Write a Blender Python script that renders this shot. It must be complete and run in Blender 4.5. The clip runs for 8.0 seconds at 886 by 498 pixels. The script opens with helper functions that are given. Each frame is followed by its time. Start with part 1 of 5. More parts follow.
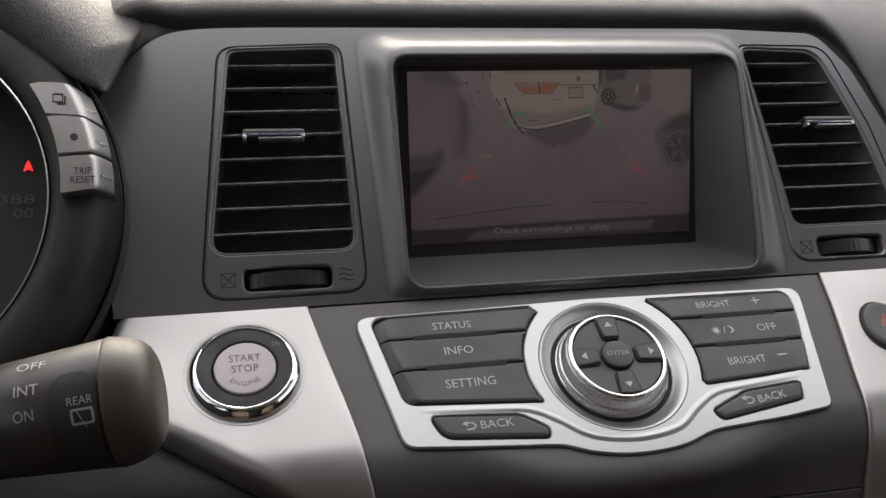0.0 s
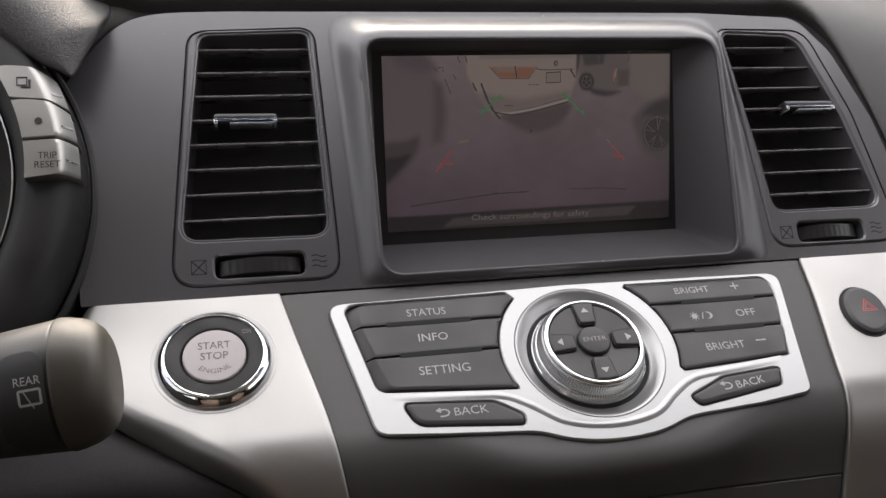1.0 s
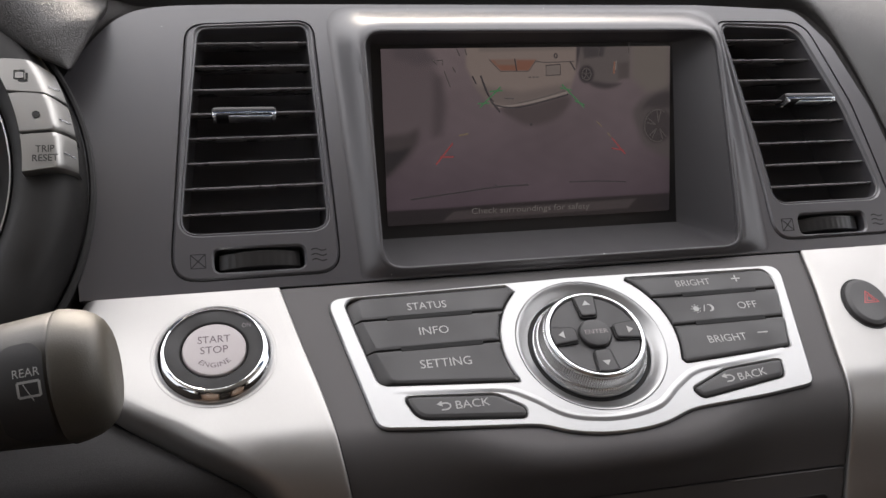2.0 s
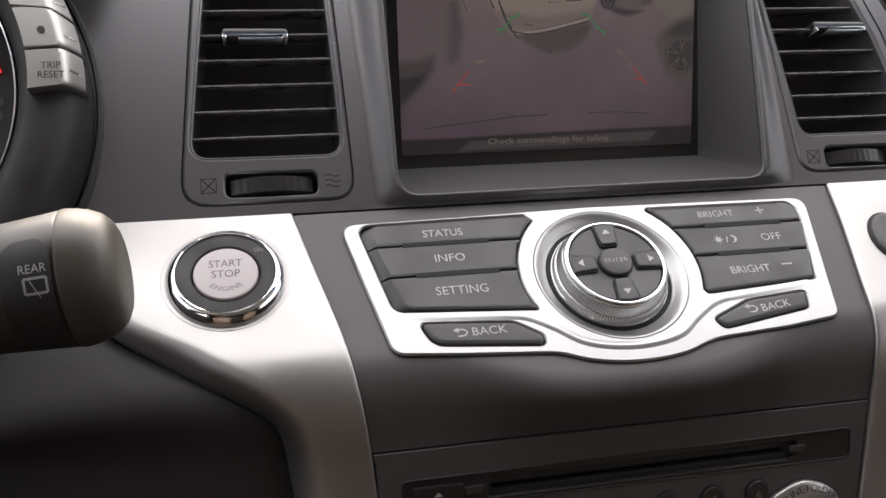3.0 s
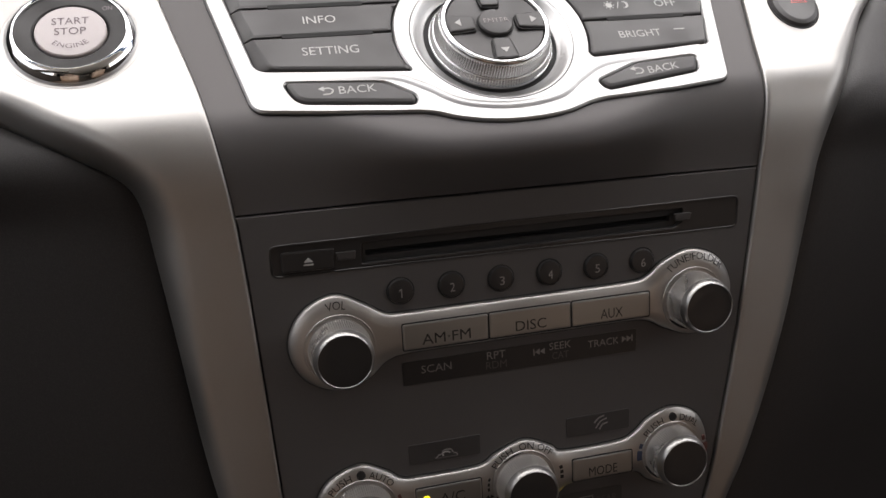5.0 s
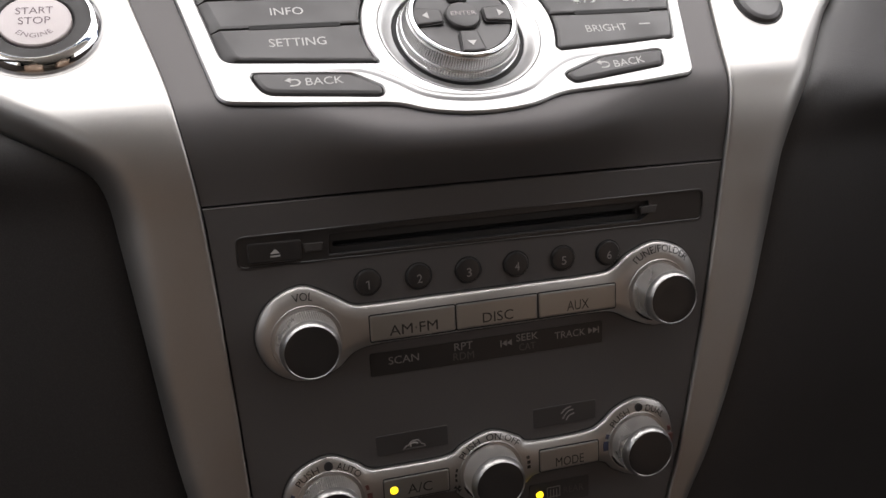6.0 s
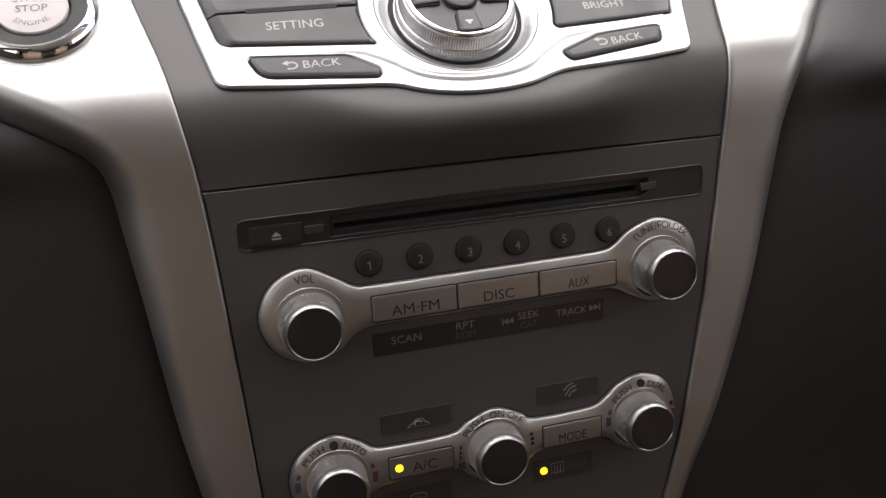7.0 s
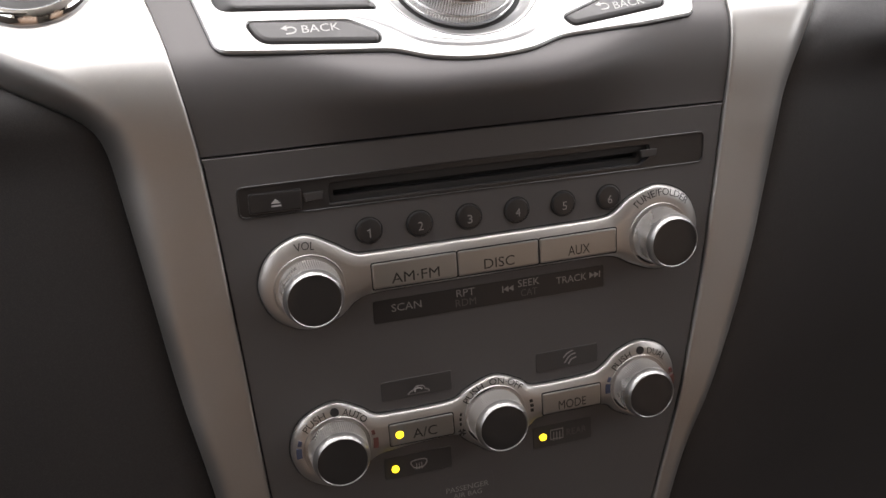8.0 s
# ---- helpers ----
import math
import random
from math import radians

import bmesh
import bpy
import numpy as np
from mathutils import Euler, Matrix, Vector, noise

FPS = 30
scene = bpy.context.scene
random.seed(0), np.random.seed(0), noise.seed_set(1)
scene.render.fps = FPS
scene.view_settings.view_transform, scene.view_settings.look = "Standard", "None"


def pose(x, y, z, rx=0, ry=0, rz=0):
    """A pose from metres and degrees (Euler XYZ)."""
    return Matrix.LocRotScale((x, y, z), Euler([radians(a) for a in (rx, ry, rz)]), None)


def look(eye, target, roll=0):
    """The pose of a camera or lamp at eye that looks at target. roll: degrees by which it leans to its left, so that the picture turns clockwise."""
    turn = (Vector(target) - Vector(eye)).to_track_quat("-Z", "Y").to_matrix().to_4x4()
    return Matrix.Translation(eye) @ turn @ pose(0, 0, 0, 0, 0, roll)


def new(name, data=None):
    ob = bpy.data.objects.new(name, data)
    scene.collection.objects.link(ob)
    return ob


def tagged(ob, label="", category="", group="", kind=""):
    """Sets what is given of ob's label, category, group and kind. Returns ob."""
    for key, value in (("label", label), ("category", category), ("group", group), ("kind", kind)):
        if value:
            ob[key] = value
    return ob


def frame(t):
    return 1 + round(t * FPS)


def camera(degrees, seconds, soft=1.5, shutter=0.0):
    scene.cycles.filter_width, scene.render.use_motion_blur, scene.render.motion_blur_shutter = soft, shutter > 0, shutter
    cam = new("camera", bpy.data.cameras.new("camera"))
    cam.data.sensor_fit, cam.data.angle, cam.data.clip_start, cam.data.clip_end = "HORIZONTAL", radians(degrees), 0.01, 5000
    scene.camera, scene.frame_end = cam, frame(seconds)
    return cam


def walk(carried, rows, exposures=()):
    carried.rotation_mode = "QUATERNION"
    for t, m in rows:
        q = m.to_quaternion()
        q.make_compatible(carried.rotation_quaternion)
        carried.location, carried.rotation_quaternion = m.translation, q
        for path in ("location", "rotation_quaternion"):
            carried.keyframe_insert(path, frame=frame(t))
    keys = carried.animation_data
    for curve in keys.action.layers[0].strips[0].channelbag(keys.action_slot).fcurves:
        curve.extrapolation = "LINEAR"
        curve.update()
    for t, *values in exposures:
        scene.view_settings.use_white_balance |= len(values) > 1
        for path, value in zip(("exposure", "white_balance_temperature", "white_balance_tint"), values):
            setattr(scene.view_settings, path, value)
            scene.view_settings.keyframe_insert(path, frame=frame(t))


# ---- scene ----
cam = camera(54.55, 8.0)
PATH = [
    (0, (-0.15593, -0.36100, 0.96877), (-0.06084, 0.04743, 0.80557), 1.76),
    (0.2, (-0.15213, -0.35843, 0.96493), (-0.05500, 0.04677, 0.79504), 2.05),
    (0.5, (-0.14934, -0.35966, 0.96450), (-0.05066, 0.04639, 0.79752), 2.23),
    (0.7, (-0.14759, -0.36021, 0.96349), (-0.04835, 0.04638, 0.79817), 2.06),
    (1, (-0.14641, -0.35994, 0.96169), (-0.04812, 0.04740, 0.79764), 1.65),
    (1.2, (-0.14654, -0.35874, 0.96057), (-0.04781, 0.04837, 0.79623), 1.49),
    (2.3, (-0.14833, -0.35912, 0.95692), (-0.04900, 0.04728, 0.79117), 1.50),
    (2.5, (-0.15053, -0.36066, 0.95082), (-0.05310, 0.04471, 0.78146), 1.52),
    (2.7, (-0.15322, -0.36046, 0.95131), (-0.05619, 0.04208, 0.77526), 1.60),
    (3, (-0.14959, -0.35545, 0.94033), (-0.05579, 0.04482, 0.75734), 1.61),
    (3.2, (-0.14431, -0.35568, 0.93083), (-0.04996, 0.04028, 0.73926), 1.82),
    (3.5, (-0.14268, -0.36091, 0.92445), (-0.04720, 0.02943, 0.72192), 2.08),
    (3.7, (-0.14222, -0.36210, 0.91372), (-0.04596, 0.02388, 0.70367), 2.05),
    (4, (-0.13145, -0.36308, 0.90382), (-0.03553, 0.01554, 0.68033), 2.00),
    (4.2, (-0.12635, -0.36590, 0.89975), (-0.02834, 0.01043, 0.67336), 1.99),
    (4.5, (-0.12075, -0.37037, 0.89570), (-0.02185, 0.00330, 0.66528), 1.85),
    (4.7, (-0.11634, -0.37342, 0.89207), (-0.01521, -0.00072, 0.66109), 1.74),
    (5, (-0.11229, -0.37487, 0.88738), (-0.00801, -0.00370, 0.65531), 1.56),
    (5.2, (-0.11214, -0.37462, 0.88521), (-0.00154, -0.00661, 0.65105), 2.05),
    (6.3, (-0.10646, -0.38204, 0.88705), (0.00811, -0.01428, 0.65442), 2.46),
    (6.5, (-0.10558, -0.38349, 0.88802), (0.00445, -0.01525, 0.65394), 1.99),
    (6.7, (-0.10481, -0.38210, 0.89035), (0.00814, -0.01653, 0.65355), 1.66),
    (7, (-0.10584, -0.38104, 0.88793), (0.00355, -0.01799, 0.64559), 1.24),
    (7.2, (-0.10667, -0.38150, 0.88634), (-0.00192, -0.02213, 0.63665), 0.67),
    (7.5, (-0.10466, -0.38383, 0.88999), (-0.00050, -0.02557, 0.63841), 0.33),
    (7.7, (-0.10449, -0.38149, 0.88745), (0.00116, -0.02549, 0.63329), 0.87),
    (8, (-0.10696, -0.38115, 0.88581), (0.00166, -0.02629, 0.63129), 1.34),
]
EXPOSURES = [(0, -0.36, 6800, 13.5), (1, -0.08, 6800, 14), (2.5, 0.08, 6750, 14.5), (3.5, 0.26, 6950, 16), (4, 0.20, 7000, 15.5), (4.5, 0.36, 7000, 15), (5, 0.42, 7000, 14.5), (6.5, 0.60, 6950, 14.5), (7, 0.72, 6950, 14.5), (7.5, 1.12, 6950, 14.5), (8, 1.26, 6950, 14.5)]
walk(cam, [(t, look(eye, target, roll)) for t, eye, target, roll in PATH], EXPOSURES)

# ---------------------------------------------------------------- world and light
world = bpy.data.worlds.new("overcast_day")
scene.world = world
world.use_nodes = True
wn, wl = world.node_tree.nodes, world.node_tree.links
sky = wn.new("ShaderNodeTexSky")
sky.sky_type, sky.sun_disc = "NISHITA", False
sky.sun_elevation, sky.sun_rotation = radians(26), radians(7)
sky.air_density, sky.dust_density = 1.0, 4.0
wl.new(sky.outputs[0], wn["Background"].inputs[0])
wn["Background"].inputs[1].default_value = 0.09

sun = new("sun", bpy.data.lights.new("sun", "SUN"))
sun.data.energy, sun.data.angle, sun.data.color = 5.0, radians(40), (1, 0.915, 0.78)
sun.matrix_world = look((0.30, 2.5, 2.05), (0, 0, 0.8))


def window_light(name, eye, target, w, h, watts, color=(0.96, 0.98, 1.0)):
    lamp = new(name, bpy.data.lights.new(name, "AREA"))
    lamp.data.shape, lamp.data.size, lamp.data.size_y = "RECTANGLE", w, h
    lamp.data.energy, lamp.data.color = watts, color
    lamp.matrix_world = look(eye, target)
    return lamp


window_light("windscreen_daylight", (0.0, 0.33, 1.165), (0.0, -0.02, 0.225), 1.40, 0.94, 14.2)
window_light("driver_window_daylight", (-0.80, -0.40, 1.17), (0.2, -0.35, 0.95), 1.25, 0.40, 1.5)
window_light("passenger_window_daylight", (0.98, -0.40, 1.17), (0.0, -0.35, 0.95), 1.25, 0.40, 2.2)


# ---------------------------------------------------------------- materials
def principled(name, color, rough=0.5, metal=0.0, coat=0.0, spec=0.5):
    m = bpy.data.materials.new(name)
    m.use_nodes = True
    b = m.node_tree.nodes["Principled BSDF"]
    b.inputs["Base Color"].default_value = (*color, 1)
    b.inputs["Roughness"].default_value = rough
    b.inputs["Metallic"].default_value = metal
    b.inputs["Coat Weight"].default_value = coat
    b.inputs["Specular IOR Level"].default_value = spec
    return m, m.node_tree.nodes, m.node_tree.links, b


def surface(name, color, rough=0.5, metal=0.0, coat=0.0, spec=0.5, grain=3000.0, bump=0.05, vary=0.12, wear=60.0, stretch=(1, 1, 1), rvary=0.1, dust=0.0):
    """A surface with colour variation at two scales, roughness variation and a fine relief."""
    m, n, l, b = principled(name, color, rough, metal, coat, spec)
    tc = n.new("ShaderNodeTexCoord")
    mp = n.new("ShaderNodeMapping")
    mp.inputs["Scale"].default_value = stretch
    l.new(tc.outputs["Object"], mp.inputs["Vector"])
    fine, broad = n.new("ShaderNodeTexNoise"), n.new("ShaderNodeTexNoise")
    fine.inputs["Scale"].default_value, fine.inputs["Detail"].default_value = grain, 3
    broad.inputs["Scale"].default_value, broad.inputs["Detail"].default_value = wear, 5
    for q in (fine, broad):
        l.new(mp.outputs[0], q.inputs["Vector"])
    mix = n.new("ShaderNodeMath")
    mix.operation = "MULTIPLY_ADD"
    l.new(fine.outputs[0], mix.inputs[0])
    mix.inputs[1].default_value = 0.5
    half = n.new("ShaderNodeMath")
    half.operation = "MULTIPLY"
    half.inputs[1].default_value = 0.5
    l.new(broad.outputs[0], half.inputs[0])
    l.new(half.outputs[0], mix.inputs[2])
    ramp = n.new("ShaderNodeMapRange")
    ramp.inputs[1].default_value, ramp.inputs[2].default_value = 0.3, 0.7
    ramp.inputs[3].default_value, ramp.inputs[4].default_value = 1 - vary, 1 + vary
    l.new(mix.outputs[0], ramp.inputs[0])
    tint = n.new("ShaderNodeVectorMath")
    tint.operation = "SCALE"
    tint.inputs[0].default_value = color
    l.new(ramp.outputs[0], tint.inputs["Scale"])
    if dust:
        spot, near, some, both, mixed = n.new("ShaderNodeTexVoronoi"), n.new("ShaderNodeMath"), n.new("ShaderNodeMath"), n.new("ShaderNodeMath"), n.new("ShaderNodeMix")
        spot.inputs["Scale"].default_value = 85
        l.new(tc.outputs["Object"], spot.inputs["Vector"])
        near.operation, near.inputs[1].default_value = "LESS_THAN", 0.034
        some.operation, some.inputs[1].default_value = "GREATER_THAN", 0.62
        both.operation = "MULTIPLY"
        split = n.new("ShaderNodeSeparateColor")
        l.new(spot.outputs["Distance"], near.inputs[0])
        l.new(spot.outputs["Color"], split.inputs[0])
        l.new(split.outputs[0], some.inputs[0])
        l.new(near.outputs[0], both.inputs[0])
        l.new(some.outputs[0], both.inputs[1])
        mixed.data_type = "RGBA"
        l.new(both.outputs[0], mixed.inputs[0])
        l.new(tint.outputs[0], mixed.inputs[6])
        mixed.inputs[7].default_value = (dust, dust, dust * 0.97, 1)
        l.new(mixed.outputs[2], b.inputs["Base Color"])
    else:
        l.new(tint.outputs[0], b.inputs["Base Color"])
    rr = n.new("ShaderNodeMapRange")
    rr.inputs[1].default_value, rr.inputs[2].default_value = 0.35, 0.65
    rr.inputs[3].default_value, rr.inputs[4].default_value = max(0.02, rough - rvary), min(1, rough + rvary)
    l.new(broad.outputs[0], rr.inputs[0])
    l.new(rr.outputs[0], b.inputs["Roughness"])
    if bump:
        bp = n.new("ShaderNodeBump")
        bp.inputs["Strength"].default_value, bp.inputs["Distance"].default_value = bump, 0.0004
        l.new(fine.outputs[0], bp.inputs["Height"])
        l.new(bp.outputs[0], b.inputs["Normal"])
    return m


def hide(name, color, rough, scale, bump):
    """Grained leather-look skin: cells with creases between them."""
    m, n, l, b = principled(name, color, rough)
    tc = n.new("ShaderNodeTexCoord")
    warp, cell = n.new("ShaderNodeTexNoise"), n.new("ShaderNodeTexVoronoi")
    warp.inputs["Scale"].default_value = scale * 0.6
    cell.inputs["Scale"].default_value, cell.feature = scale, "DISTANCE_TO_EDGE"
    add = n.new("ShaderNodeVectorMath")
    add.operation = "MULTIPLY_ADD"
    l.new(warp.outputs["Color"], add.inputs[0])
    add.inputs[1].default_value = (0.004, 0.004, 0.004)
    l.new(tc.outputs["Object"], add.inputs[2])
    l.new(tc.outputs["Object"], warp.inputs["Vector"])
    l.new(add.outputs[0], cell.inputs["Vector"])
    mr = n.new("ShaderNodeMapRange")
    mr.inputs[2].default_value = 0.25
    l.new(cell.outputs[0], mr.inputs[0])
    bp = n.new("ShaderNodeBump")
    bp.inputs["Strength"].default_value, bp.inputs["Distance"].default_value = bump, 0.0006
    l.new(mr.outputs[0], bp.inputs["Height"])
    l.new(bp.outputs[0], b.inputs["Normal"])
    tint = n.new("ShaderNodeMapRange")
    tint.inputs[3].default_value, tint.inputs[4].default_value = 0.7, 1.1
    l.new(mr.outputs[0], tint.inputs[0])
    sc = n.new("ShaderNodeVectorMath")
    sc.operation = "SCALE"
    sc.inputs[0].default_value = color
    l.new(tint.outputs[0], sc.inputs["Scale"])
    l.new(sc.outputs[0], b.inputs["Base Color"])
    return m


def glow(name, color, strength):
    m, n, l, b = principled(name, (0.02, 0.02, 0.02), 0.4)
    b.inputs["Emission Color"].default_value = (*color, 1)
    b.inputs["Emission Strength"].default_value = strength
    return m


DASH = surface("dash_plastic", (0.071, 0.068, 0.074), 0.31, spec=1.0, bump=0.06, vary=0.05, grain=2600, wear=14, rvary=0.02, dust=0.34)
DASH.node_tree.nodes["Principled BSDF"].inputs["IOR"].default_value = 1.58
HOOD = surface("hood_plastic", (0.067, 0.064, 0.068), 0.36, spec=0.9, bump=0.06, vary=0.05, grain=2600, wear=14, rvary=0.02, dust=0.34)
# hood plastic made darker and duller, standing for shade inside the hood
HOODSHADED = surface("hood_shaded_inside", (0.062, 0.059, 0.062), 0.6, spec=0.35, bump=0.08, vary=0.06, grain=2600, wear=14)
FASCIA = surface("fascia_paint", (0.086, 0.081, 0.081), 0.52, metal=0.35, spec=0.4, bump=0.03, vary=0.05, grain=4000, wear=12, rvary=0.03)
SILVER = surface("satin_silver", (0.385, 0.376, 0.364), 0.44, metal=0.95, bump=0.015, vary=0.10, grain=5000, wear=22, rvary=0.07)
TRIM = surface("trim_silver", (0.36, 0.36, 0.359), 0.34, metal=0.85, bump=0.01, vary=0.06, grain=5000, wear=12, rvary=0.02)
BARS = surface("bar_silver", (0.45, 0.435, 0.42), 0.40, metal=0.93, bump=0.015, vary=0.06, grain=5000, wear=30, rvary=0.05)
DIMSILVER = surface("dim_silver", (0.33, 0.322, 0.307), 0.34, metal=0.85, bump=0.012, vary=0.05, grain=5000, wear=30, rvary=0.04)
WHITEPRINT = principled("stalk_print", (0.34, 0.34, 0.33), 0.5)[0]
CHROME = principled("chrome", (0.86, 0.87, 0.88), 0.06, 1.0)[0]
RIM = principled("satin_chrome_rim", (0.86, 0.87, 0.88), 0.16, 1.0)[0]
KNURL = principled("knurled_chrome", (0.74, 0.74, 0.74), 0.26, 1.0)[0]
KNOBSILVER = surface("knob_silver", (0.72, 0.705, 0.69), 0.31, metal=0.95, bump=0.01, vary=0.05, grain=5000, wear=40, rvary=0.04)
# knob silver darkened for the shoulders, shade put into the colour
KNOBSHADED = surface("knob_silver_shaded", (0.42, 0.41, 0.40), 0.34, metal=0.95, bump=0.0, vary=0.05, wear=40, rvary=0.03)
KEY = surface("key_plastic", (0.044, 0.042, 0.0425), 0.44, bump=0.06, vary=0.1, grain=3500)
GAP = principled("gap_black", (0.015, 0.0145, 0.0145), 0.7)[0]
GLOSS = surface("gloss_black", (0.02, 0.019, 0.019), 0.32, bump=0.0, vary=0.08, wear=40, rvary=0.03)
STRIP = surface("legend_black", (0.036, 0.034, 0.034), 0.42, bump=0.0, vary=0.08, wear=40, rvary=0.03)
MATTE = surface("matte_black", (0.018, 0.017, 0.017), 0.6, bump=0.1, vary=0.2)
VANE = surface("vane_black", (0.13, 0.124, 0.128), 0.3, spec=0.8, bump=0.02, vary=0.1)
INK = principled("white_print", (0.38, 0.375, 0.365), 0.5)[0]
DIMINK = principled("dim_print", (0.22, 0.213, 0.208), 0.5)[0]
FADEDINK = principled("faded_print", (0.085, 0.08, 0.077), 0.5)[0]
PIT = principled("pit_black", (0.005, 0.005, 0.005), 0.8)[0]
DUCT = surface("duct_plastic", (0.15, 0.142, 0.144), 0.6, bump=0.05, vary=0.1)
DARKINK = principled("dark_print", (0.02, 0.019, 0.018), 0.5)[0]
BLUEINK = principled("blue_print", (0.05, 0.06, 0.10), 0.5)[0]
REDINK = principled("red_print", (0.10, 0.035, 0.03), 0.5)[0]
HAZARD = principled("hazard_red", (0.55, 0.05, 0.05), 0.4)[0]
CREAM = surface("button_cream", (0.44, 0.40, 0.40), 0.45, bump=0.02, vary=0.04)
STALK = surface("stalk_plastic", (0.036, 0.033, 0.028), 0.42, bump=0.12, vary=0.12, grain=2200)
STALKTIP = surface("stalk_tip_plastic", (0.062, 0.056, 0.045), 0.5, bump=0.12, vary=0.12, grain=2200)
LEATHER = hide("dash_leather", (0.042, 0.039, 0.038), 0.33, 850, 0.4)
PAD = hide("pad_skin", (0.047, 0.044, 0.043), 0.52, 850, 0.4)
SIDESKIN = hide("side_panel_skin", (0.020, 0.018, 0.018), 0.5, 850, 0.14)
KNEE = hide("knee_panel_skin", (0.025, 0.023, 0.023), 0.62, 1000, 0.12)
KNEE.node_tree.nodes["Principled BSDF"].inputs["Specular IOR Level"].default_value = 0.4
CLOTH = surface("headliner_cloth", (0.66, 0.645, 0.62), 0.9, bump=0.2, vary=0.08, grain=900)
TRIMDARK = surface("cabin_trim", (0.036, 0.032, 0.030), 0.6, bump=0.1, vary=0.12)
PAVING = surface("ground_concrete", (0.50, 0.49, 0.47), 0.9, bump=0.2, vary=0.15, grain=40, wear=0.6)
SEATING = hide("seat_leather", (0.085, 0.058, 0.044), 0.45, 300, 0.4)
AMBER = glow("amber_lamp", (1.0, 0.72, 0.02), 1.7)
REDLAMP = glow("red_lamp", (1.0, 0.03, 0.03), 1.2)
SEGMENT = glow("segment_dim", (0.10, 0.09, 0.08), 0.18)

# ---------------------------------------------------------------- geometry helpers (millimetres on the dash profile)
AU, AM, AL, BEND = radians(53), radians(27.6), radians(72.5), 83.0


def along(a, s, h, y0=0.0, z0=800.0):
    return y0 + s * math.cos(a) - h * math.sin(a), z0 + s * math.sin(a) + h * math.cos(a)


BY, BZ = along(AM, -BEND, 0)


def pf(x, s, h=0.0):
    """A point of the upper dash plane: x across, s up the slope, h out of it."""
    return Vector((x, *along(AU, s, h))) / 1000


def bow(s):
    """How far the upper dash swells out of its plane, in mm."""
    d = max(0.0, min(145.0, s)) - 75
    return 0.9 - (0.00042 if d < 0 else 0.00008) * d * d


def pu(x, s, h=0.0):
    """A point of the gently swelling upper dash."""
    return pf(x, s, h + bow(s))


def pm(x, s, h=0.0):
    """A point of the middle plane."""
    return Vector((x, *along(AM, s, h))) / 1000


def pl(x, s, h=0.0):
    """A point of the lower console plane."""
    return Vector((x, *along(AL, s + BEND, h, BY, BZ))) / 1000


def bent(tangent):
    """The middle and lower planes joined by a round bend."""
    phi = AL - AM
    r = tangent / math.tan(phi / 2)
    ay, az = along(AM, -BEND + tangent, 0)
    cy, cz = ay + r * math.sin(AM), az - r * math.cos(AM)

    def at(x, s, h=0.0):
        if s >= -BEND + tangent:
            return pm(x, s, h)
        if s <= -BEND - tangent:
            return pl(x, s, h)
        a = AM + phi * (-BEND + tangent - s) / (2 * tangent)
        return Vector((x, cy - (r + h) * math.sin(a), cz + (r + h) * math.cos(a))) / 1000

    return at


pc = bent(9.5)


def rolled(x, s, h, top, low, reach, flat=0.0):
    """The key slope rolled over into the lower plane: leaves it at top, meets the lower plane at low."""
    if s >= top:
        return pm(x, s, h)
    if s <= low:
        return pl(x, s, h)
    f = (top - s) / (top - low)
    a, b, c, d = pm(x, top, h), pm(x, top - reach, h), pl(x, low + 0.9 * reach, h), pl(x, low, h)
    c = c.lerp(d.lerp(b, 0.5), flat)
    return a * (1 - f) ** 3 + b * 3 * f * (1 - f) ** 2 + c * 3 * f * f * (1 - f) + d * f ** 3


def ps(x, s, h=0.0):
    """A point of the silver flanks."""
    return rolled(x, s, h, -71.0, -121.0, 18.0)


AS, SY, SZ = radians(76), 50.0, 808.0


def pd(x, v, h=0.0):
    """A point of the display's plane."""
    return Vector((x, *along(AS, v, h, SY, SZ))) / 1000


def thing(name, at, label, category, kind="", group=""):
    ob = new(name)
    ob.empty_display_size = 0.01
    ob.location = at
    return tagged(ob, label, category, group, kind)


def part(name, bm, material, parent=None, label="", angle=35):
    me = bpy.data.meshes.new(name)
    bmesh.ops.recalc_face_normals(bm, faces=bm.faces)
    bm.to_mesh(me)
    bm.free()
    me.materials.append(material)
    me.shade_smooth()
    me.set_sharp_from_angle(angle=radians(angle))
    ob = new(name, me)
    if parent:
        ob.parent = parent
        if parent.type == "EMPTY" and not parent.parent:
            ob.matrix_parent_inverse = Matrix.Translation(-Vector(parent.location))
    if label:
        ob["label"] = label
    return ob


def rounded(points, n=6):
    """A closed outline from corners (x, y, radius)."""
    out, k = [], len(points)
    for i in range(k):
        p, a, b = Vector(points[i][:2]), Vector(points[i - 1][:2]), Vector(points[(i + 1) % k][:2])
        r = points[i][2] if len(points[i]) > 2 else 0
        u, v = (a - p), (b - p)
        if r <= 0:
            out.append(tuple(p))
            continue
        t = min(r / max(0.05, math.tan(u.angle(v) / 2)), u.length * 0.48, v.length * 0.48)
        p0, p2 = p + u.normalized() * t, p + v.normalized() * t
        for j in range(n + 1):
            f = j / n
            out.append(tuple(p0 * (1 - f) ** 2 + p * 2 * f * (1 - f) + p2 * f ** 2))
    return out


